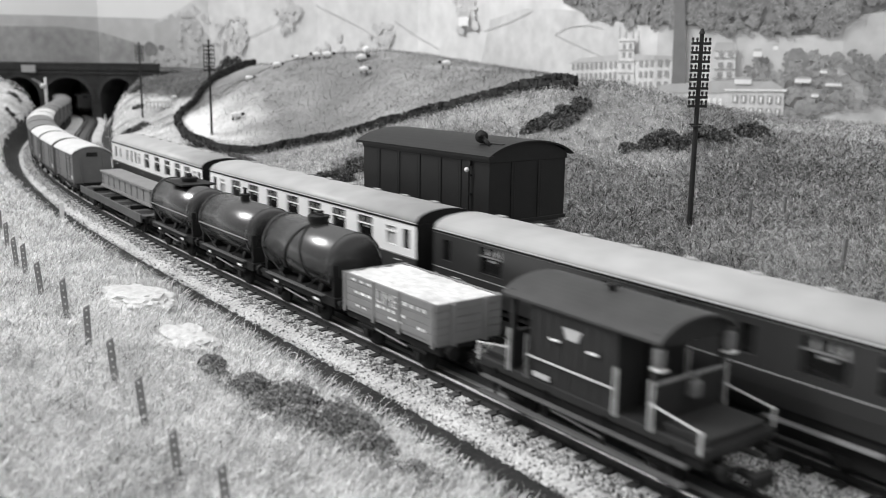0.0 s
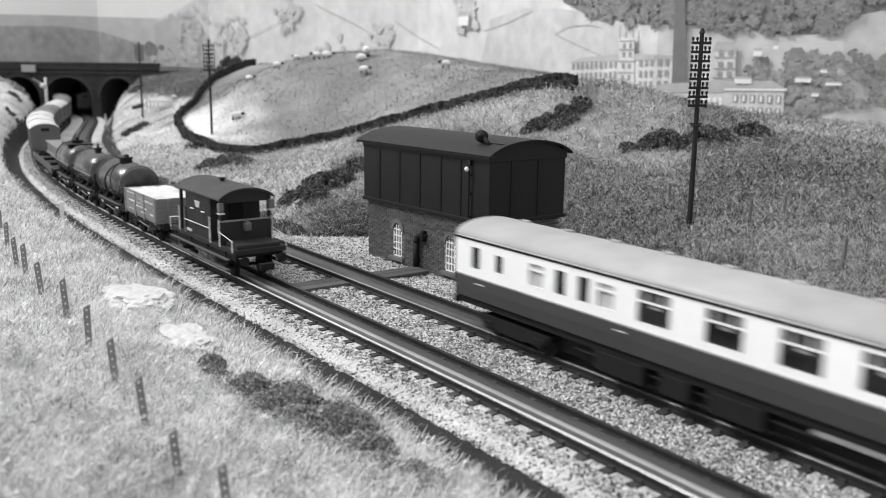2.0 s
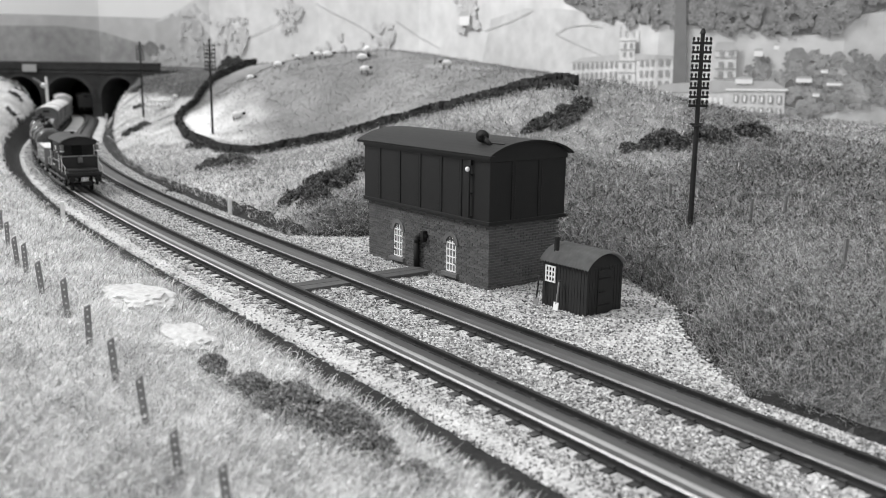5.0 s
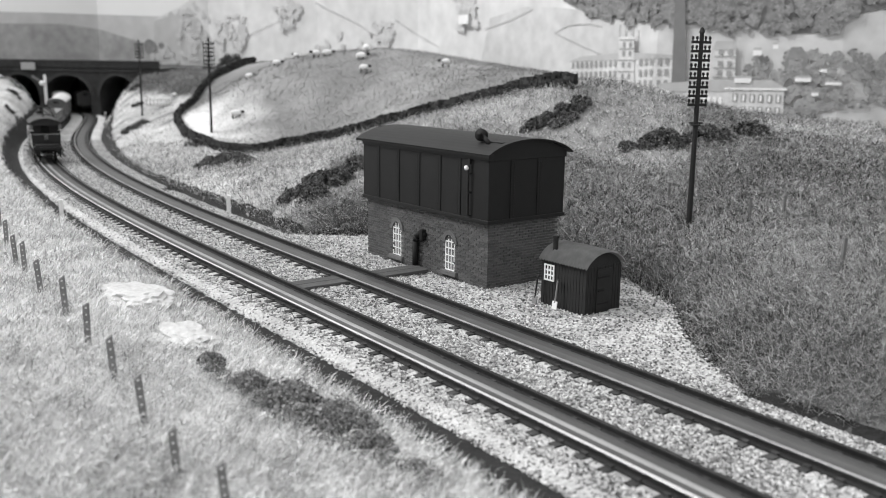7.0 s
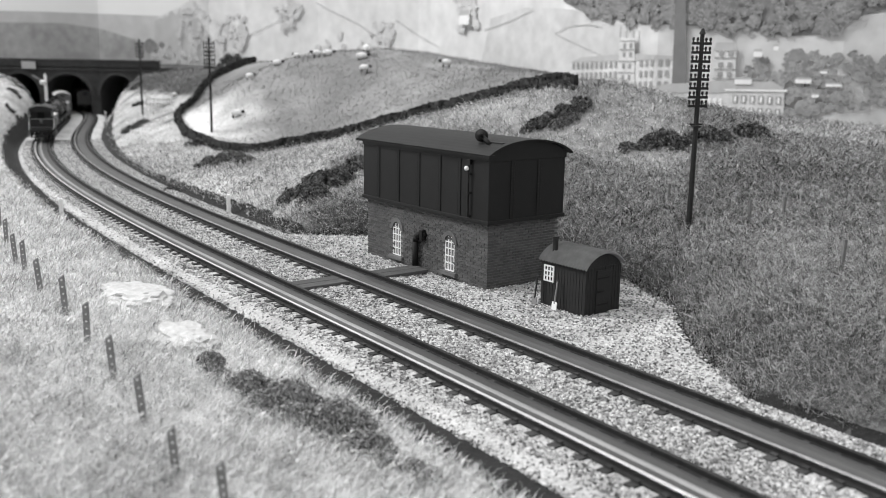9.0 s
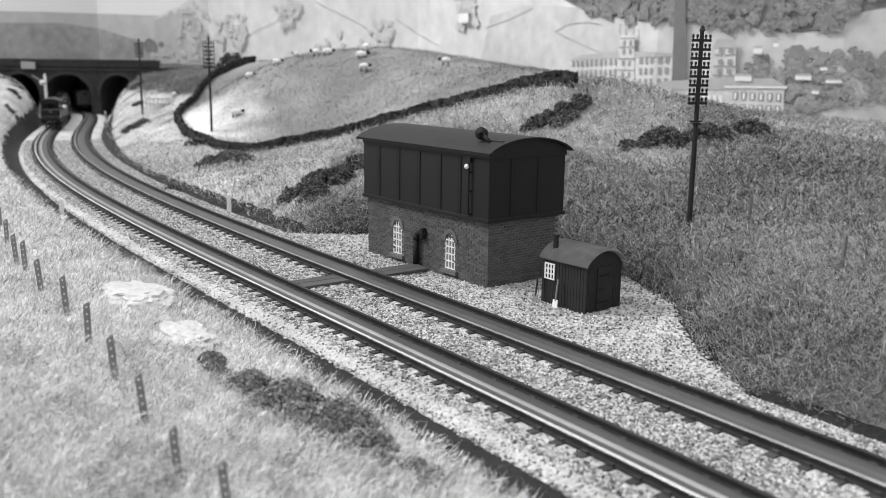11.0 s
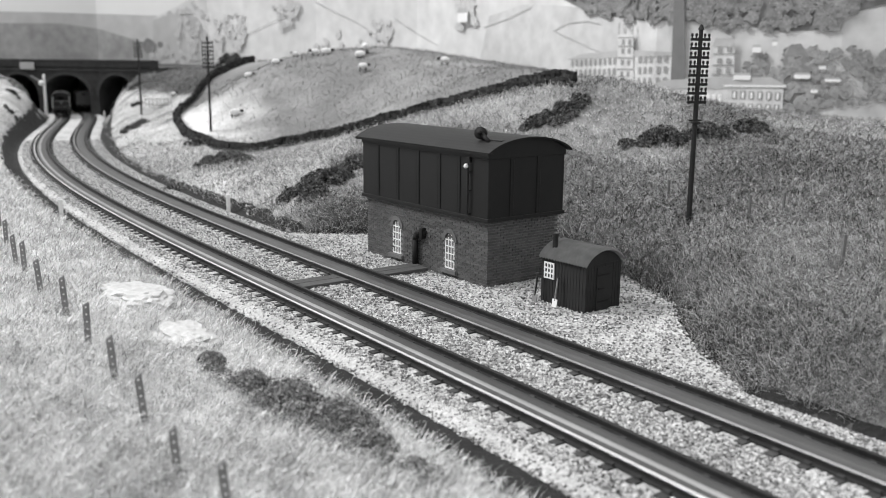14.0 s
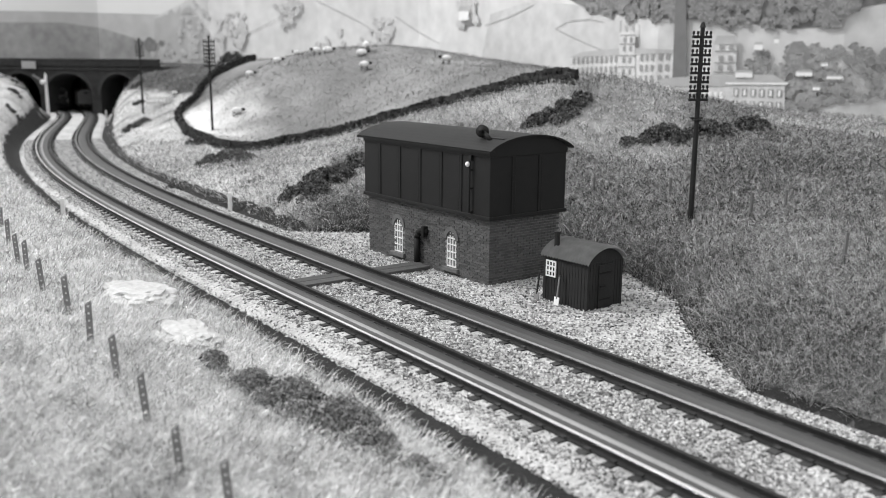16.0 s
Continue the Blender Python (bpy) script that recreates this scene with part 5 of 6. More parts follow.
def make_coach(windows, lower, upper, label, lined):
    t = thing("passenger_coach", label, "passenger coach", "express coaches")
    L = 20.0
    h = L / 2
    z0, waist, gut = 1.28, 2.06, 3.36
    lowb = part("lower_side", prism(B(), [(-1.33, z0), (1.33, z0), (1.38, z0 + 0.4), (1.38, waist), (-1.38, waist), (-1.38, z0 + 0.4)], -h, h), lower, t, "dark lower body panels")
    # upper sides: strips above and below the windows and piers between them
    wz = {LARGE: (2.28, 3.2), SMALL: (2.42, 3.02), FROST: (2.36, 3.08), NARROW: (2.34, 3.1)}
    ww = {LARGE: 0.6, SMALL: 0.22, FROST: 0.36, NARROW: 0.26}
    core = part("interior", box(B(), -h + 0.1, h - 0.1, -1.22, 1.22, waist, gut), "underframe", t)
    for y in (-1.335, 1.335):
        s = 1 if y > 0 else -1
        side = part("upper_side", box(B(), -h, h, y - 0.035, y + 0.035, waist, 2.28), upper, t)
        part("upper_strip", box(B(), -h, h, y - 0.035, y + 0.035, 3.2, gut), upper, side)
        at_x = -h
        for x, kind in windows:
            a, b = x - h - ww[kind], x - h + ww[kind]
            part("pier", box(B(), at_x, a, y - 0.035, y + 0.035, 2.28, 3.2), upper, side)
            lo, hi = wz[kind]
            if lo > 2.285:
                part("panel", box(B(), a, b, y - 0.035, y + 0.035, 2.28, lo), upper, side)
                part("panel", box(B(), a, b, y - 0.035, y + 0.035, hi, 3.2), upper, side)
            w = part("window", box(B(), a, b, y - s * 0.06 - 0.01, y - s * 0.06 + 0.01, lo, hi), "frosted" if kind == FROST else "glass_dark", t,
                     "frosted window" if kind == FROST else "dark window with white sliding vent bar")
            if kind == LARGE:
                part("vent_bar", box(B(), a, b, y - 0.03, y + 0.03, 2.86, 2.91), "van_soot" if lined else "white", w)
                for c in (a + 0.16, a + 0.45, b - 0.3):
                    part("curtain", box(B(), c - 0.06, c + 0.06, y - s * 0.048 - 0.003, y - s * 0.048 + 0.003, 2.92, 3.19), "curtain", w)
                part("table_lamp", box(B(), (a + b) / 2 - 0.2, (a + b) / 2 + 0.2, y - s * 0.048 - 0.003, y - s * 0.048 + 0.003, 2.72, 2.8), "curtain", w)
            if kind == FROST:
                part("vent_bar", box(B(), a - 0.05, b + 0.05, y - 0.045, y + 0.045, 2.86, 2.91), "white", w)
            fr = B()
            for q in (a, b):
                box(fr, q - 0.025, q + 0.025, y - 0.042, y + 0.042, lo - 0.02, hi + 0.02)
            box(fr, a, b, y - 0.042, y + 0.042, lo - 0.03, lo + 0.01)
            part("window_frame", fr, lower if lined else "cream", w)
            at_x = b
        part("pier", box(B(), at_x, h, y - 0.035, y + 0.035, 2.28, 3.2), upper, side)
        lines = [(waist - 0.03, waist + 0.02)] if not lined else [(waist - 0.01, waist + 0.015), (3.29, 3.31)]
        for a, b in lines:
            part("lining", box(B(), -h, h, y - 0.05, y + 0.05, a, b), "curtain", t, "thin painted lining stripe")
        part("gutter", box(B(), -h, h, y + s * 0.03 - 0.04, y + s * 0.03 + 0.04, gut - 0.05, gut + 0.03, 0.01), "underframe", t)
        part("gutter_line", box(B(), -h, h, y + s * 0.05 - 0.03, y + s * 0.05 + 0.03, gut + 0.03, gut + 0.055), "frosted", t)
        for x in (-h + 1.3, h - 1.3, 2.2):
            part("door_handle", rod(B(), (x - 0.3, y * 1.045, 1.86), (x + 0.1, y * 1.045, 1.84), 0.025, 8), "frosted", lowb)
        part("step_board", box(B(), -h + 3, -h + 6, y - 0.1, y + 0.1, 0.95, 1.0), "steel_grey", t)
    n = 18
    prof = [(1.37 * math.sin(a) , gut + 0.52 * (math.cos(a) ** 0.8)) for a in np.linspace(-math.pi / 2 + 0.02, math.pi / 2 - 0.02, n)]
    roof = part("roof", prism(B(), prof, -h, h), "coach_roof", t, "pale grey arched roof", False)
    for p in roof.data.polygons:
        p.use_smooth = len(p.vertices) == 4
    for x in np.linspace(-h + 1.5, h - 1.5, 9):
        part("roof_vent", box(B(), x - 0.16, x + 0.16, -0.62, -0.42, gut + 0.44, gut + 0.56, 0.02), "coach_roof", roof)
    for x in (-h, h):
        s = 1 if x > 0 else -1
        part("end_panel", box(B(), x - 0.04, x + 0.04, -1.36, 1.36, z0, gut, 0.01), "underframe", t, "black coach end")
        part("end_dome", prism(B(), prof, x - 0.02, x + 0.02), "underframe", t)
        part("gangway", box(B(), min(x, x + s * 0.42), max(x, x + s * 0.42), -0.5, 0.5, 1.2, 3.4, 0.05), "underframe", t, "black corridor connection")
        for z in (1.5, 1.9, 2.3, 2.7, 3.1):
            part("gangway_fold", box(B(), min(x, x + s * 0.36), max(x, x + s * 0.36), -0.56, 0.56, z, z + 0.05), "steel_grey", t)
        for y in (-0.86, 0.86):
            bm = rod(B(), (x, y, 1.0), (x + s * 0.4, y, 1.0), 0.09, 10)
            rod(bm, (x + s * 0.38, y, 1.0), (x + s * 0.45, y, 1.0), 0.22, 14)
            part("buffer", bm, "underframe", t)
    part("frame", box(B(), -h + 0.1, h - 0.1, -1.2, 1.2, 1.0, z0 + 0.02), "underframe", t)
    # dark block added for the shade between the bogies, no real gear
    part("underfloor_shade", box(B(), -5.2, 5.2, -0.7, 0.7, 0.3, 1.0, 0.05), "underframe", t, "dark block filling the shaded space below the floor")
    for x in (-7.1, 7.1):
        bogie(t, x, 2.6, 1.05)
    for y in (-1.0, 1.0):
        for a, b in ((-2.6, -0.9), (-0.3, 0.7), (1.3, 3.2)):
            part("underfloor_box", box(B(), a, b, y - 0.25, y + 0.25, 0.42, 1.0, 0.03), "underframe", t)
        part("truss_rod", rod(B(), (-4.2, y, 0.72), (4.2, y, 0.72), 0.05, 8), "underframe", t)
    return t


# distances from the trailing end of each coach, along its side
TAIL = [(1.15, NARROW), (2.4, SMALL), (4.25, FROST), (5.35, NARROW), (6.35, NARROW), (7.25, FROST), (9.05, LARGE), (11.35, LARGE), (13.5, LARGE), (15.55, LARGE), (17.35, LARGE), (18.65, FROST), (19.5, NARROW)]
OPEN = [(0.65, NARROW), (1.7, FROST), (3.45, LARGE), (5.6, LARGE), (7.75, LARGE), (9.9, LARGE), (12.05, LARGE), (14.2, LARGE), (16.35, LARGE), (18.3, FROST), (19.35, NARROW)]
DARK = [(0.8, NARROW), (3.3, LARGE), (6.9, NARROW), (9.0, LARGE), (11.2, LARGE), (13.3, NARROW), (15.4, LARGE), (17.3, LARGE), (19.2, NARROW)]


def ahead(windows):
    """The express runs towards the smaller distances, so its coaches are laid out from the other end."""
    return [(20.0 - x, k) for x, k in reversed(windows)]


express = []
for i, (wins, low, up, lab, lined) in enumerate((
        (TAIL, "maroon", "cream", "maroon and cream passenger coach with small toilet windows", False),
        (OPEN, "maroon", "cream", "maroon and cream passenger coach with wide windows", False),
        (DARK, "maroon_dark", "maroon_dark", "plain dark maroon lined passenger coach", True))):
    express.append((make_coach(ahead(wins), low, up, lab, lined), 10.25 + i * 21.1, 14.2))

freight = [(make_brake_van(), 3.25, 5.0), (make_open_wagon(), 11.8, 3.0)]
for fitting, g in (("straps", 18.4), ("plain", 25.1), ("platform", 31.8)):
    freight.append((make_tank_wagon(fitting), g, 3.2))
freight.append((make_flat_wagon(), 42.8, 9.2))
van = make_van()
freight.append((van, 54.6, 4.0))
sooty = make_van("van_soot", "grey planked covered goods van with sooty curved roof")
freight.append((sooty, 54.6 + 7.7 * 3, 4.0))
for i in (1, 2, 5, 6):
    freight.append((copy_thing(van, Matrix()), 54.6 + 7.7 * i, 4.0))
for i in (4, 7, 8, 9, 10, 11, 12, 13):
    freight.append((copy_thing(sooty, Matrix()), 54.6 + 7.7 * i, 4.0))
stabled = make_van("van_soot", "dim sooty goods van stabled under the road bridge")
_x, _y, _a = on_line(177.5, 0.0)
stabled.matrix_basis = at(_x, _y, RAIL_TOP, _a)


# ---- verges: dark bare earth beside the ballast ----
def verge(name, inner, outer, spans):
    t = thing(name, "dark bare earth verge between ballast and grass", "verge", kind="structure")
    for s0, s1 in spans:
        bm = B()
        rows = []
        for s in np.arange(s0, s1, 0.4):
            row = []
            for k in range(5):
                f = k / 4
                u = inner + f * (outer - inner)
                if k == 4:
                    u += (0.22 * noise.noise(Vector((s * 0.8, u, 0))) + 0.12 * noise.noise(Vector((s * 2.7, u, 4)))) * (1 if outer > inner else -1)
                x, y, _ = on_line(s, u)
                row.append(bm.verts.new((x, y, land(x, y) + 0.12 + 0.1 * min(1, max(0, (s - 60) / 40)) + 0.05 * noise.noise(Vector((x * 2, y * 2, k))))))
            rows.append(row)
        for a, b in zip(rows, rows[1:]):
            for i in range(4):
                bm.faces.new((a[i], a[i + 1], b[i + 1], b[i]))
        part("earth_strip", bm, "verge", t, smooth=True)


verge("verge_near", NEAR - 2.2, NEAR - 3.6, [(-60, 175)])
verge("verge_far", 2.2, 2.95, [(-60, 24.5)])
verge("verge_bend", 2.2, 3.45, [(51, 175)])

# rough dark earth round the yard
bm = B()
for i in range(1, 9):
    (ax, ay), (bx, by) = APRON[i], APRON[i + 1]
    n = int(math.hypot(bx - ax, by - ay) / 0.4)
    d = Vector((by - ay, ax - bx, 0)).normalized()
    rows = []
    for k in range(n + 1):
        f = k / n
        w = 0.35 + 0.35 * noise.noise(Vector((ax + f, ay + f * 3, 0)))
        row = []
        for q in (-0.05, 0.5 * w, w):
            x, y = ax + f * (bx - ax) + d.x * q, ay + f * (by - ay) + d.y * q
            row.append(bm.verts.new((x, y, land(x, y) + 0.09)))
        rows.append(row)
    for a, b in zip(rows, rows[1:]):
        for j in range(2):
            bm.faces.new((a[j], a[j + 1], b[j + 1], b[j]))
part("yard_edge", bm, "verge", apron)

# ---- loose ballast stones ----
rng = np.random.default_rng(5)


def scatter(name, label, places, sizes, material, category):
    """Joined small angular stones: six-cornered lumps."""
    n = len(places)
    base = np.array([(1, 0, 0), (-1, 0, 0), (0, 1, 0), (0, -1, 0), (0, 0, 1), (0, 0, -1)], float)
    tri = np.array([(0, 2, 4), (2, 1, 4), (1, 3, 4), (3, 0, 4), (2, 0, 5), (1, 2, 5), (3, 1, 5), (0, 3, 5)])
    a = rng.uniform(0, 2 * math.pi, n)
    v = base[None] * rng.uniform(0.55, 1.15, (n, 6, 1)) + rng.normal(0, 0.16, (n, 6, 3))
    c, s = np.cos(a)[:, None], np.sin(a)[:, None]
    v = np.stack([v[..., 0] * c - v[..., 1] * s, v[..., 0] * s + v[..., 1] * c, v[..., 2] * 0.75], -1)
    v = (v * np.asarray(sizes)[:, None, None] + np.asarray(places)[:, None, :]) * K
    f = (tri[None] + (np.arange(n) * 6)[:, None, None]).reshape(-1, 3)
    me = bpy.data.meshes.new(name)
    me.from_pydata(v.reshape(-1, 3).tolist(), [], f.tolist())
    me.materials.append(M[material])
    return tagged(new(name, me), label, category, kind="stuff")


places, sizes = [], []
for _ in range(112000):
    s = 13.5 + 105 * rng.random() ** 1.9
    u = rng.uniform(NEAR - 2.35, 2.45)
    if any(abs(u - c) < 0.76 for c in (0.0, NEAR)):
        continue
    slope = max(0, u - 1.9, NEAR - 1.7 - u)
    from_track = min(abs(u), abs(u - NEAR))
    if from_track < 1.16 and (abs((s - 3 + 0.44) % 0.88 - 0.44) < 0.2 or rng.random() < 0.45):
        continue
    x, y, _ = on_line(s, u)
    places.append((x, y, 0.0 - 0.42 * slope + rng.uniform(-0.02, 0.04) - (0.03 if from_track < 1.14 else 0)))
    sizes.append(rng.uniform(0.045, 0.082))
for _ in range(46000):
    x, y = rng.uniform(-9.5, 10.2), rng.uniform(22, 51)
    if outside(x, y, APRON) > 0.12 or lateral(x, y) < 1.9:
        continue
    places.append((x, y, -0.06 + rng.uniform(-0.02, 0.05)))
    sizes.append(rng.uniform(0.045, 0.082))
scatter("ballast_stones", "loose pale grey ballast chippings", places, sizes, "stone_chips", "gravel")


# ---- static grass ----
def blades(name, label, spots, length, width, rise, fall, material, flow=None, mat_depth=0.1, tuft=1):
    """Curled fibres in three pieces: they leave the ground at the angle rise and end at the angle fall."""
    p = np.repeat(np.array(spots), tuft, axis=0)
    n = len(p)
    p[:, :2] += rng.normal(0, 0.12, (n, 2)) * (tuft > 1)
    a = rng.uniform(0, 2 * math.pi, n) if flow is None else flow + rng.normal(0, 0.9, n)
    bend = rng.normal(0, 0.55, n)
    up0, up1 = rise * rng.uniform(0.35, 1.35, n), fall + rng.normal(0, 0.35, n)
    ln = length * rng.uniform(0.5, 1.3, n) / 3
    half = width / 2 * rng.uniform(0.7, 1.3, n) * np.clip(p[:, 1] / 32, 0.8, 1.7)
    p[:, 2] += rng.uniform(-0.04, mat_depth, n)
    rows = []
    for i in range(4):
        e, q = up0 + (up1 - up0) * i / 3, a + bend * i
        side = np.stack([-np.sin(q), np.cos(q), rng.normal(0, 0.5, n)], 1) * (half * (1.0, 1.0, 0.8, 0.0)[i])[:, None]
        rows += [p - side, p + side] if i < 3 else [p.copy()]
        p = p + np.stack([np.cos(e) * np.cos(q), np.cos(e) * np.sin(q), np.sin(e)], 1) * ln[:, None]
    v = np.stack(rows, 1) * K
    k = (np.arange(n) * 7)[:, None]
    quads = (k + np.array([0, 1, 3, 2])).tolist() + (k + np.array([2, 3, 5, 4])).tolist()
    me = bpy.data.meshes.new(name)
    me.from_pydata(v.reshape(-1, 3).tolist(), [], quads + (k + np.array([4, 5, 6])).tolist())
    me.materials.append(M[material])
    return tagged(new(name, me), label, "grass", kind="stuff")


# x, y, half length, half width, height, leaves, turn
BUSHES = [(-6.6, 24.9, 0.62, 0.42, 0.6, 420, -50), (-5.2, 23.6, 0.9, 0.6, 0.62, 800, -50), (-3.8, 22.6, 1.2, 0.8, 0.8, 1400, -50), (-2.5, 21.8, 1.05, 0.85, 0.8, 1300, -45),
          (-1.6, 20.6, 0.85, 0.55, 0.5, 600, -50), (-0.5, 19.8, 0.7, 0.4, 0.4, 330, -50),
          (-19.2, 79.0, 2.5, 7.5, 0.9, 2300, 5), (-16.0, 74.0, 0.8, 2.2, 0.5, 350, 5), (-8.5, 55.2, 1.5, 1.4, 0.8, 900, 0), (-7.4, 58.0, 1.8, 2.0, 0.9, 1200, 0), (-5.8, 61.0, 1.6, 1.9, 0.9, 900, 0),
          (6.5, 62.4, 1.2, 0.8, 0.45, 600, 15), (8.0, 63.0, 1.3, 0.9, 0.5, 700, 15), (9.5, 63.5, 1.2, 0.8, 0.5, 600, 15), (12.4, 58.9, 1.0, 0.6, 0.3, 350, 8), (14.6, 59.2, 1.9, 1.0, 0.7, 900, 10), (17.7, 60.0, 1.9, 1.0, 0.8, 1000, 10),
          (20.6, 60.9, 1.7, 1.0, 0.7, 800, 8), (-25.8, 94.6, 1.3, 0.8, 0.9, 400, 0), (-36.9, 109.5, 0.9, 7.6, 0.4, 1100, 2), (-41.6, 125.0, 1.3, 0.5, 0.35, 300, 35), (-46.4, 139.0, 0.5, 4.0, 0.35, 400, 2),
          (-32.6, 141.0, 2.5, 2.2, 2.5, 1900, 0), (-20.0, 66.0, 1.0, 0.6, 0.5, 250, 0), (-55.2, 116.5, 2.1, 0.6, 0.4, 400, -38), (-60.0, 128.0, 2.4, 0.6, 0.4, 400, -40)]


def in_bush(x, y):
    return any(((x - bx) / (0.85 * rx)) ** 2 + ((y - by) / (0.85 * ry)) ** 2 < 1 for bx, by, rx, ry, h, n, turn in BUSHES[6:])


ROCKS = [(-11.2, 32.3, 1.5), (-8.1, 27.7, 1.1)]


def sow(n, pick, ok):
    out = []
    for _ in range(n):
        x, y = pick()
        u, d = lateral(x, y), off_bed(x, y)
        if d > max(0.06, (1.4 if u < 0 else 0.85 if y < 25.5 else 0.2 if y < 52 else 0.8) + 0.35 * noise.noise(Vector((x, y, 0)))) and ok(x, y, u):
            out.append((x, y, land(x, y)))
    return out


def fan(depth0, depth1, left, right, power):
    """Random places in a wedge that opens away from the eye, thinning with distance."""
    y = depth0 + (depth1 - depth0) * rng.random() ** power
    return rng.uniform(left, right) * y, y


clear_of_rocks = lambda x, y, u: u < NEAR and all(math.hypot(x - rx, y - ry) > r for rx, ry, r in ROCKS)
blades("bank_grass", "long pale straw-coloured static grass on the near bank", sow(105000, lambda: fan(13, 70, -0.56, 0.25, 1.5), clear_of_rocks), 0.50, 0.019, 1.0, 0.1, "grass_pale", -0.6, tuft=2)
in_field = lambda x, y, u: u > 0 and y > 60 and rng.random() > corner(x, y) and outside(x, y, FIELD) == 0
behind = lambda x, y, u: u > 0 and not in_bush(x, y) and not (y > 60 and outside(x, y, FIELD) == 0)


def paler(x, y):
    k = min(1, max(0, (y - 47 - 0.2 * max(0, x - 2)) / 12))
    return 0.05 + (0.85 if x < -8 else 0.5) * k + 0.5 * noise.noise(Vector((x * 0.12, y * 0.12, 7))) > 0.5


all_far = sow(215000, lambda: fan(20, 96, -0.42, 0.56, 1.45), behind)
blades("slope_grass", "dark tangled static grass on the far bank", [p for p in all_far if not paler(p[0], p[1]) or rng.random() < 0.3], 0.70, 0.015, 0.9, -0.25, "grass_dark", mat_depth=0.16, tuft=2)
blades("rough_grass", "pale rough grass on the slope below the field wall", [p for p in all_far if paler(p[0], p[1]) and rng.random() < 0.7], 0.55, 0.019, 1.0, 0.0, "grass_mid")
blades("pasture_grass", "short grazed grass on the sheep pasture", sow(44000, lambda: (rng.uniform(-36, 14), rng.uniform(66, 125)), in_field), 0.30, 0.026, 1.0, 0.3, "grass_hill")
def high_bank(x, y):
    """The duller turf at the top of the bank beside the bridge."""
    return lateral(x, y) > 0 and y > 116 and land(x, y) > 4.6 + 1.2 * noise.noise(Vector((x * 0.2, y * 0.2, 6)))


bank = sow(42000, lambda: fan(64, 165, -0.52, -0.18, 0.8), lambda x, y, u: (u < NEAR or u > 0) and rng.random() > 1.3 * streak(x, y) and outside(x, y, FIELD) > 0 and (u < 0 or y > 90))
dull = [high_bank(p[0], p[1]) for p in bank]
blades("cutting_grass", "pale rough grass on the banks of the cutting by the bridge", [p for p, q in zip(bank, dull) if not q], 0.34, 0.026, 1.0, 0.3, "grass_bank")
blades("bank_top_grass", "dull short grass on top of the bank beside the bridge", [p for p, q in zip(bank, dull) if q], 0.36, 0.045, 1.0, 0.3, "grass_hill")


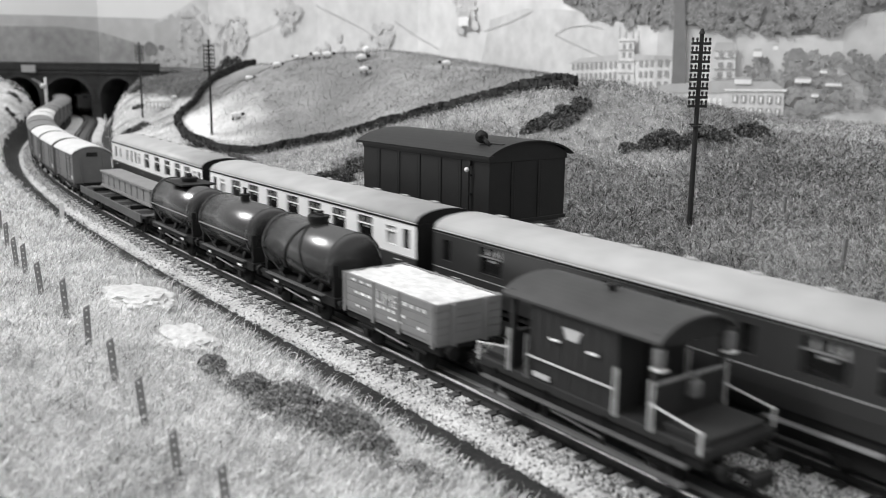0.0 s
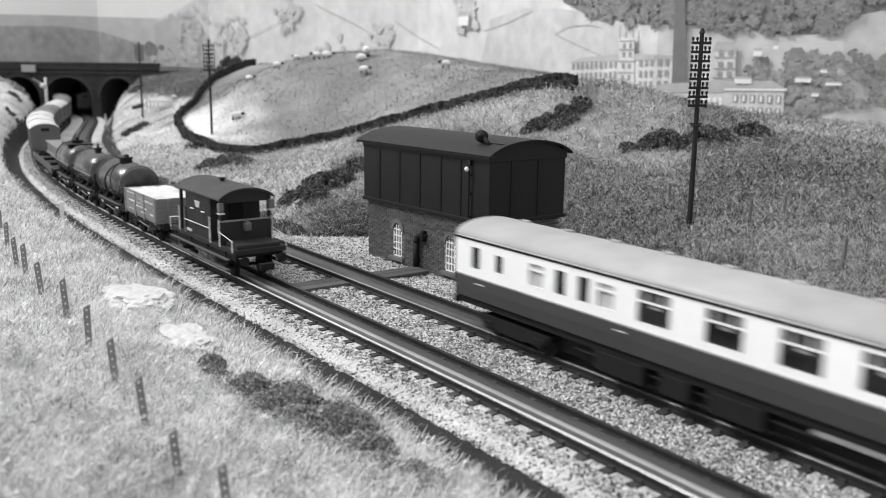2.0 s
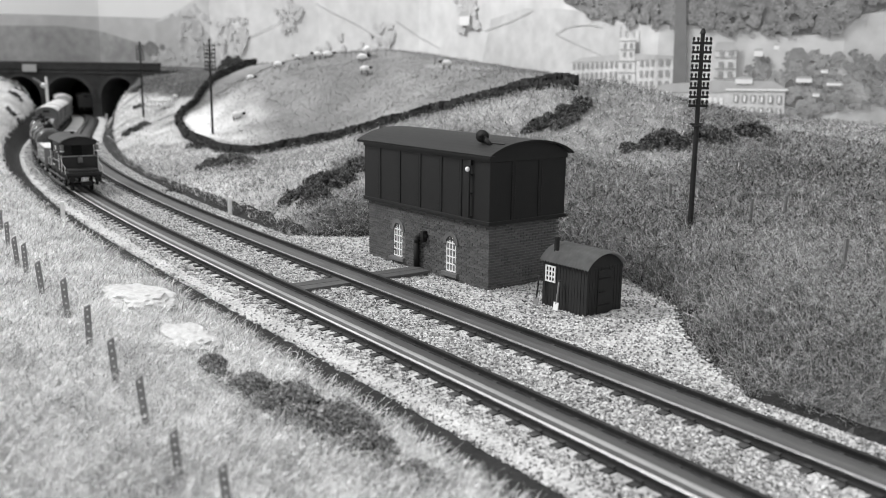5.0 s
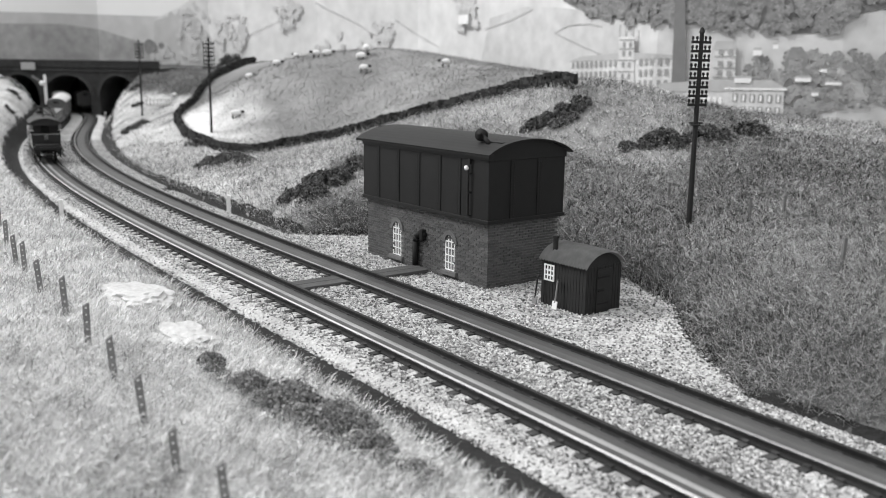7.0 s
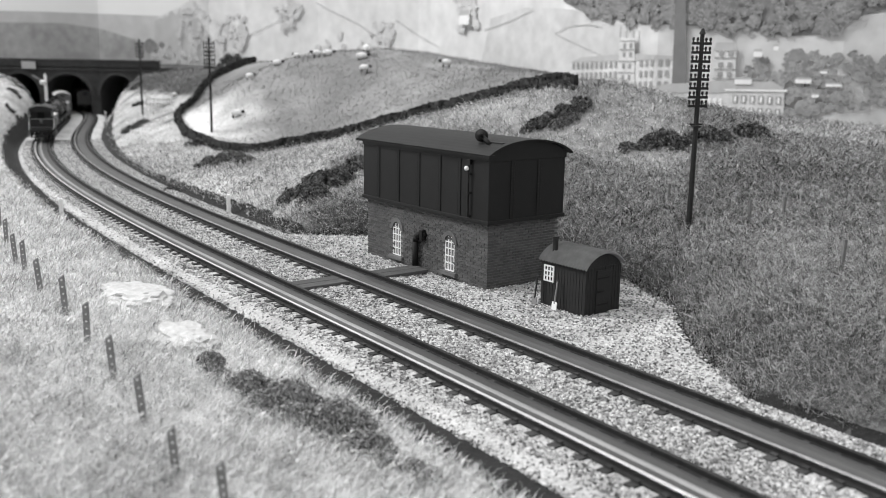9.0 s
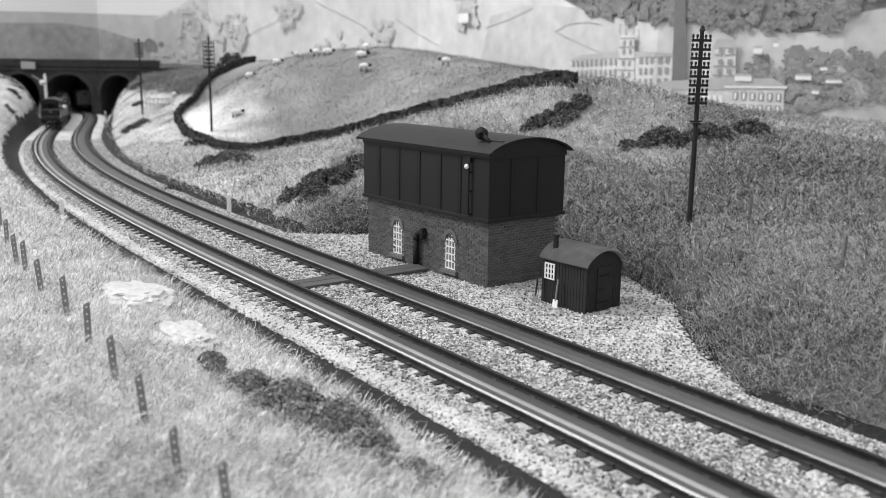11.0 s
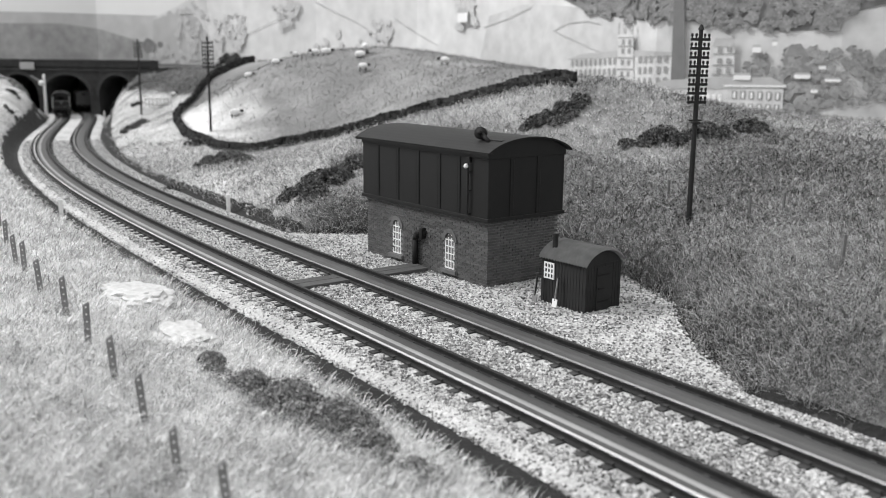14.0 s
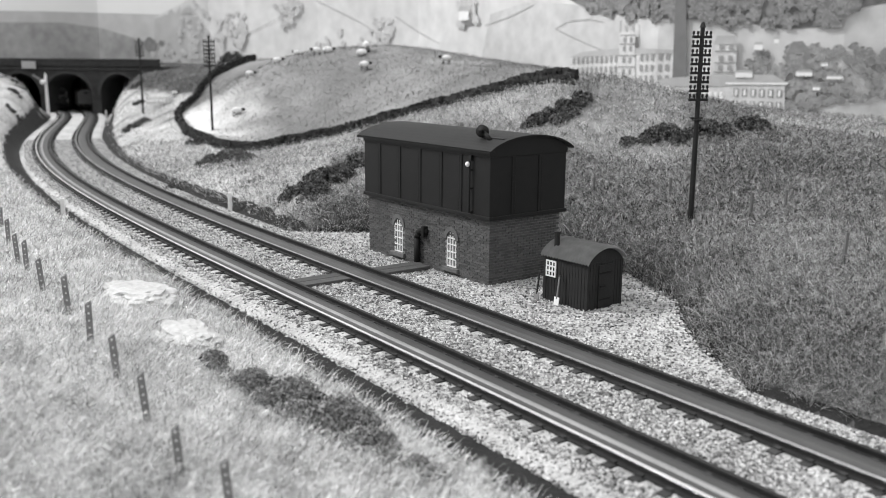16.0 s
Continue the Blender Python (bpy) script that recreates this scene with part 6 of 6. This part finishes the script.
# ---- gorse bushes ----
def make_bush(x, y, rx, ry, h, n, turn=0.0, material="bush"):
    zs, n = land(x, y), int(n * (6 if y < 30 else 4 if y < 60 else 3))
    m = max(9, n // 170)
    cx, sx = math.cos(radians(turn)), math.sin(radians(turn))
    q, w = rng.uniform(0, 2 * math.pi, m), rng.random(m) ** 0.6
    lx, ly = w * np.cos(q) * rx * 0.85, w * np.sin(q) * ry * 0.85
    lr = rng.uniform(0.3, 0.52, m) * min(rx, ry, 1.1)
    lz = h * (1 - w * w) * rng.uniform(0.3, 0.8, m) + np.array([land(x + a * cx - b * sx, y + a * sx + b * cx) - zs for a, b in zip(lx, ly)])
    pick = rng.integers(0, m, n)
    d = rng.normal(0, 1, (n, 3))
    d[:, 2] = np.abs(d[:, 2]) - 0.25
    d *= (lr[pick] * rng.uniform(0.75, 1.12, n) / np.linalg.norm(d, axis=1))[:, None]
    px, py, pz = lx[pick] + d[:, 0], ly[pick] + d[:, 1], lz[pick] + d[:, 2]
    c = np.stack([px * cx - py * sx, px * sx + py * cx, pz], 1)
    r = rng.uniform(0.06, 0.13, n) * (1.0 if y > 45 else 0.45)
    d = rng.normal(0, 1, (n, 4, 3))
    d /= np.linalg.norm(d, axis=2, keepdims=True)
    v = (c[:, None, :] + d * r[:, None, None]) * K
    k = (np.arange(n) * 4)[:, None]
    faces = np.concatenate([k + np.array(q) for q in ((0, 1, 2), (0, 2, 3), (0, 3, 1), (1, 3, 2))]).tolist()
    me = bpy.data.meshes.new("foliage")
    me.from_pydata(v.reshape(-1, 3).tolist(), [], faces)
    me.materials.append(M[material])
    t = thing("gorse_bush", "low dark tangled gorse bush in the grass", "bush", "bushes")
    t.matrix_basis = at(x, y, zs)
    f = new("foliage", me)
    f.parent = t
    for i in range(4):
        q = 2 * math.pi * i / 4
        part("stem", rod(B(), (0, 0, -0.1), (0.6 * rx * math.cos(q), 0.6 * ry * math.sin(q), h * 0.6), 0.05, 6, 0.02), "wood_black", t)


for x, y, rx, ry, h, n, turn in BUSHES:
    make_bush(x, y, rx, ry, h, n, turn, "bush_pale" if y < 26 else "bush")


# ---- movement ----
FREIGHT = [(0, 19.15), (0.5, 25.4), (1, 31.5), (1.5, 37.5), (2, 43.4), (3, 54.4), (4, 64.8), (5, 74.1), (6, 83.5), (7, 93.0), (8, 103.5), (9, 113.5), (10, 123.4),
           (11, 133.0), (12, 142.2), (13, 151.0), (14, 159.2), (15, 168.0), (16, 177.0)]
EXPRESS = [(0, 76.2), (0.5, 65.4), (1, 54.4), (1.5, 43.5), (2, 32.7), (2.5, 21.9), (3, 11.0), (3.5, 1.5), (4, -6.0), (4.5, -12.0), (5, -16.0), (6, -19.0), (16, -19.0)]


def riding(mid, wheelbase, off, turned):
    """Pose of a vehicle whose middle is at s = mid."""
    ax, ay, _ = on_line(mid - wheelbase / 2, off)
    bx, by, _ = on_line(mid + wheelbase / 2, off)
    return at((ax + bx) / 2, (ay + by) / 2, RAIL_TOP, math.degrees(math.atan2(by - ay, bx - ax)) + turned)


def motions():
    for ob, gap, wheelbase in freight:
        walk(ob, [(t, riding(s + gap, wheelbase, NEAR, 0)) for t, s in FREIGHT])
    for ob, gap, wheelbase in express:
        walk(ob, [(t, riding(s - gap, wheelbase, 0.0, 0)) for t, s in EXPRESS])


motions()
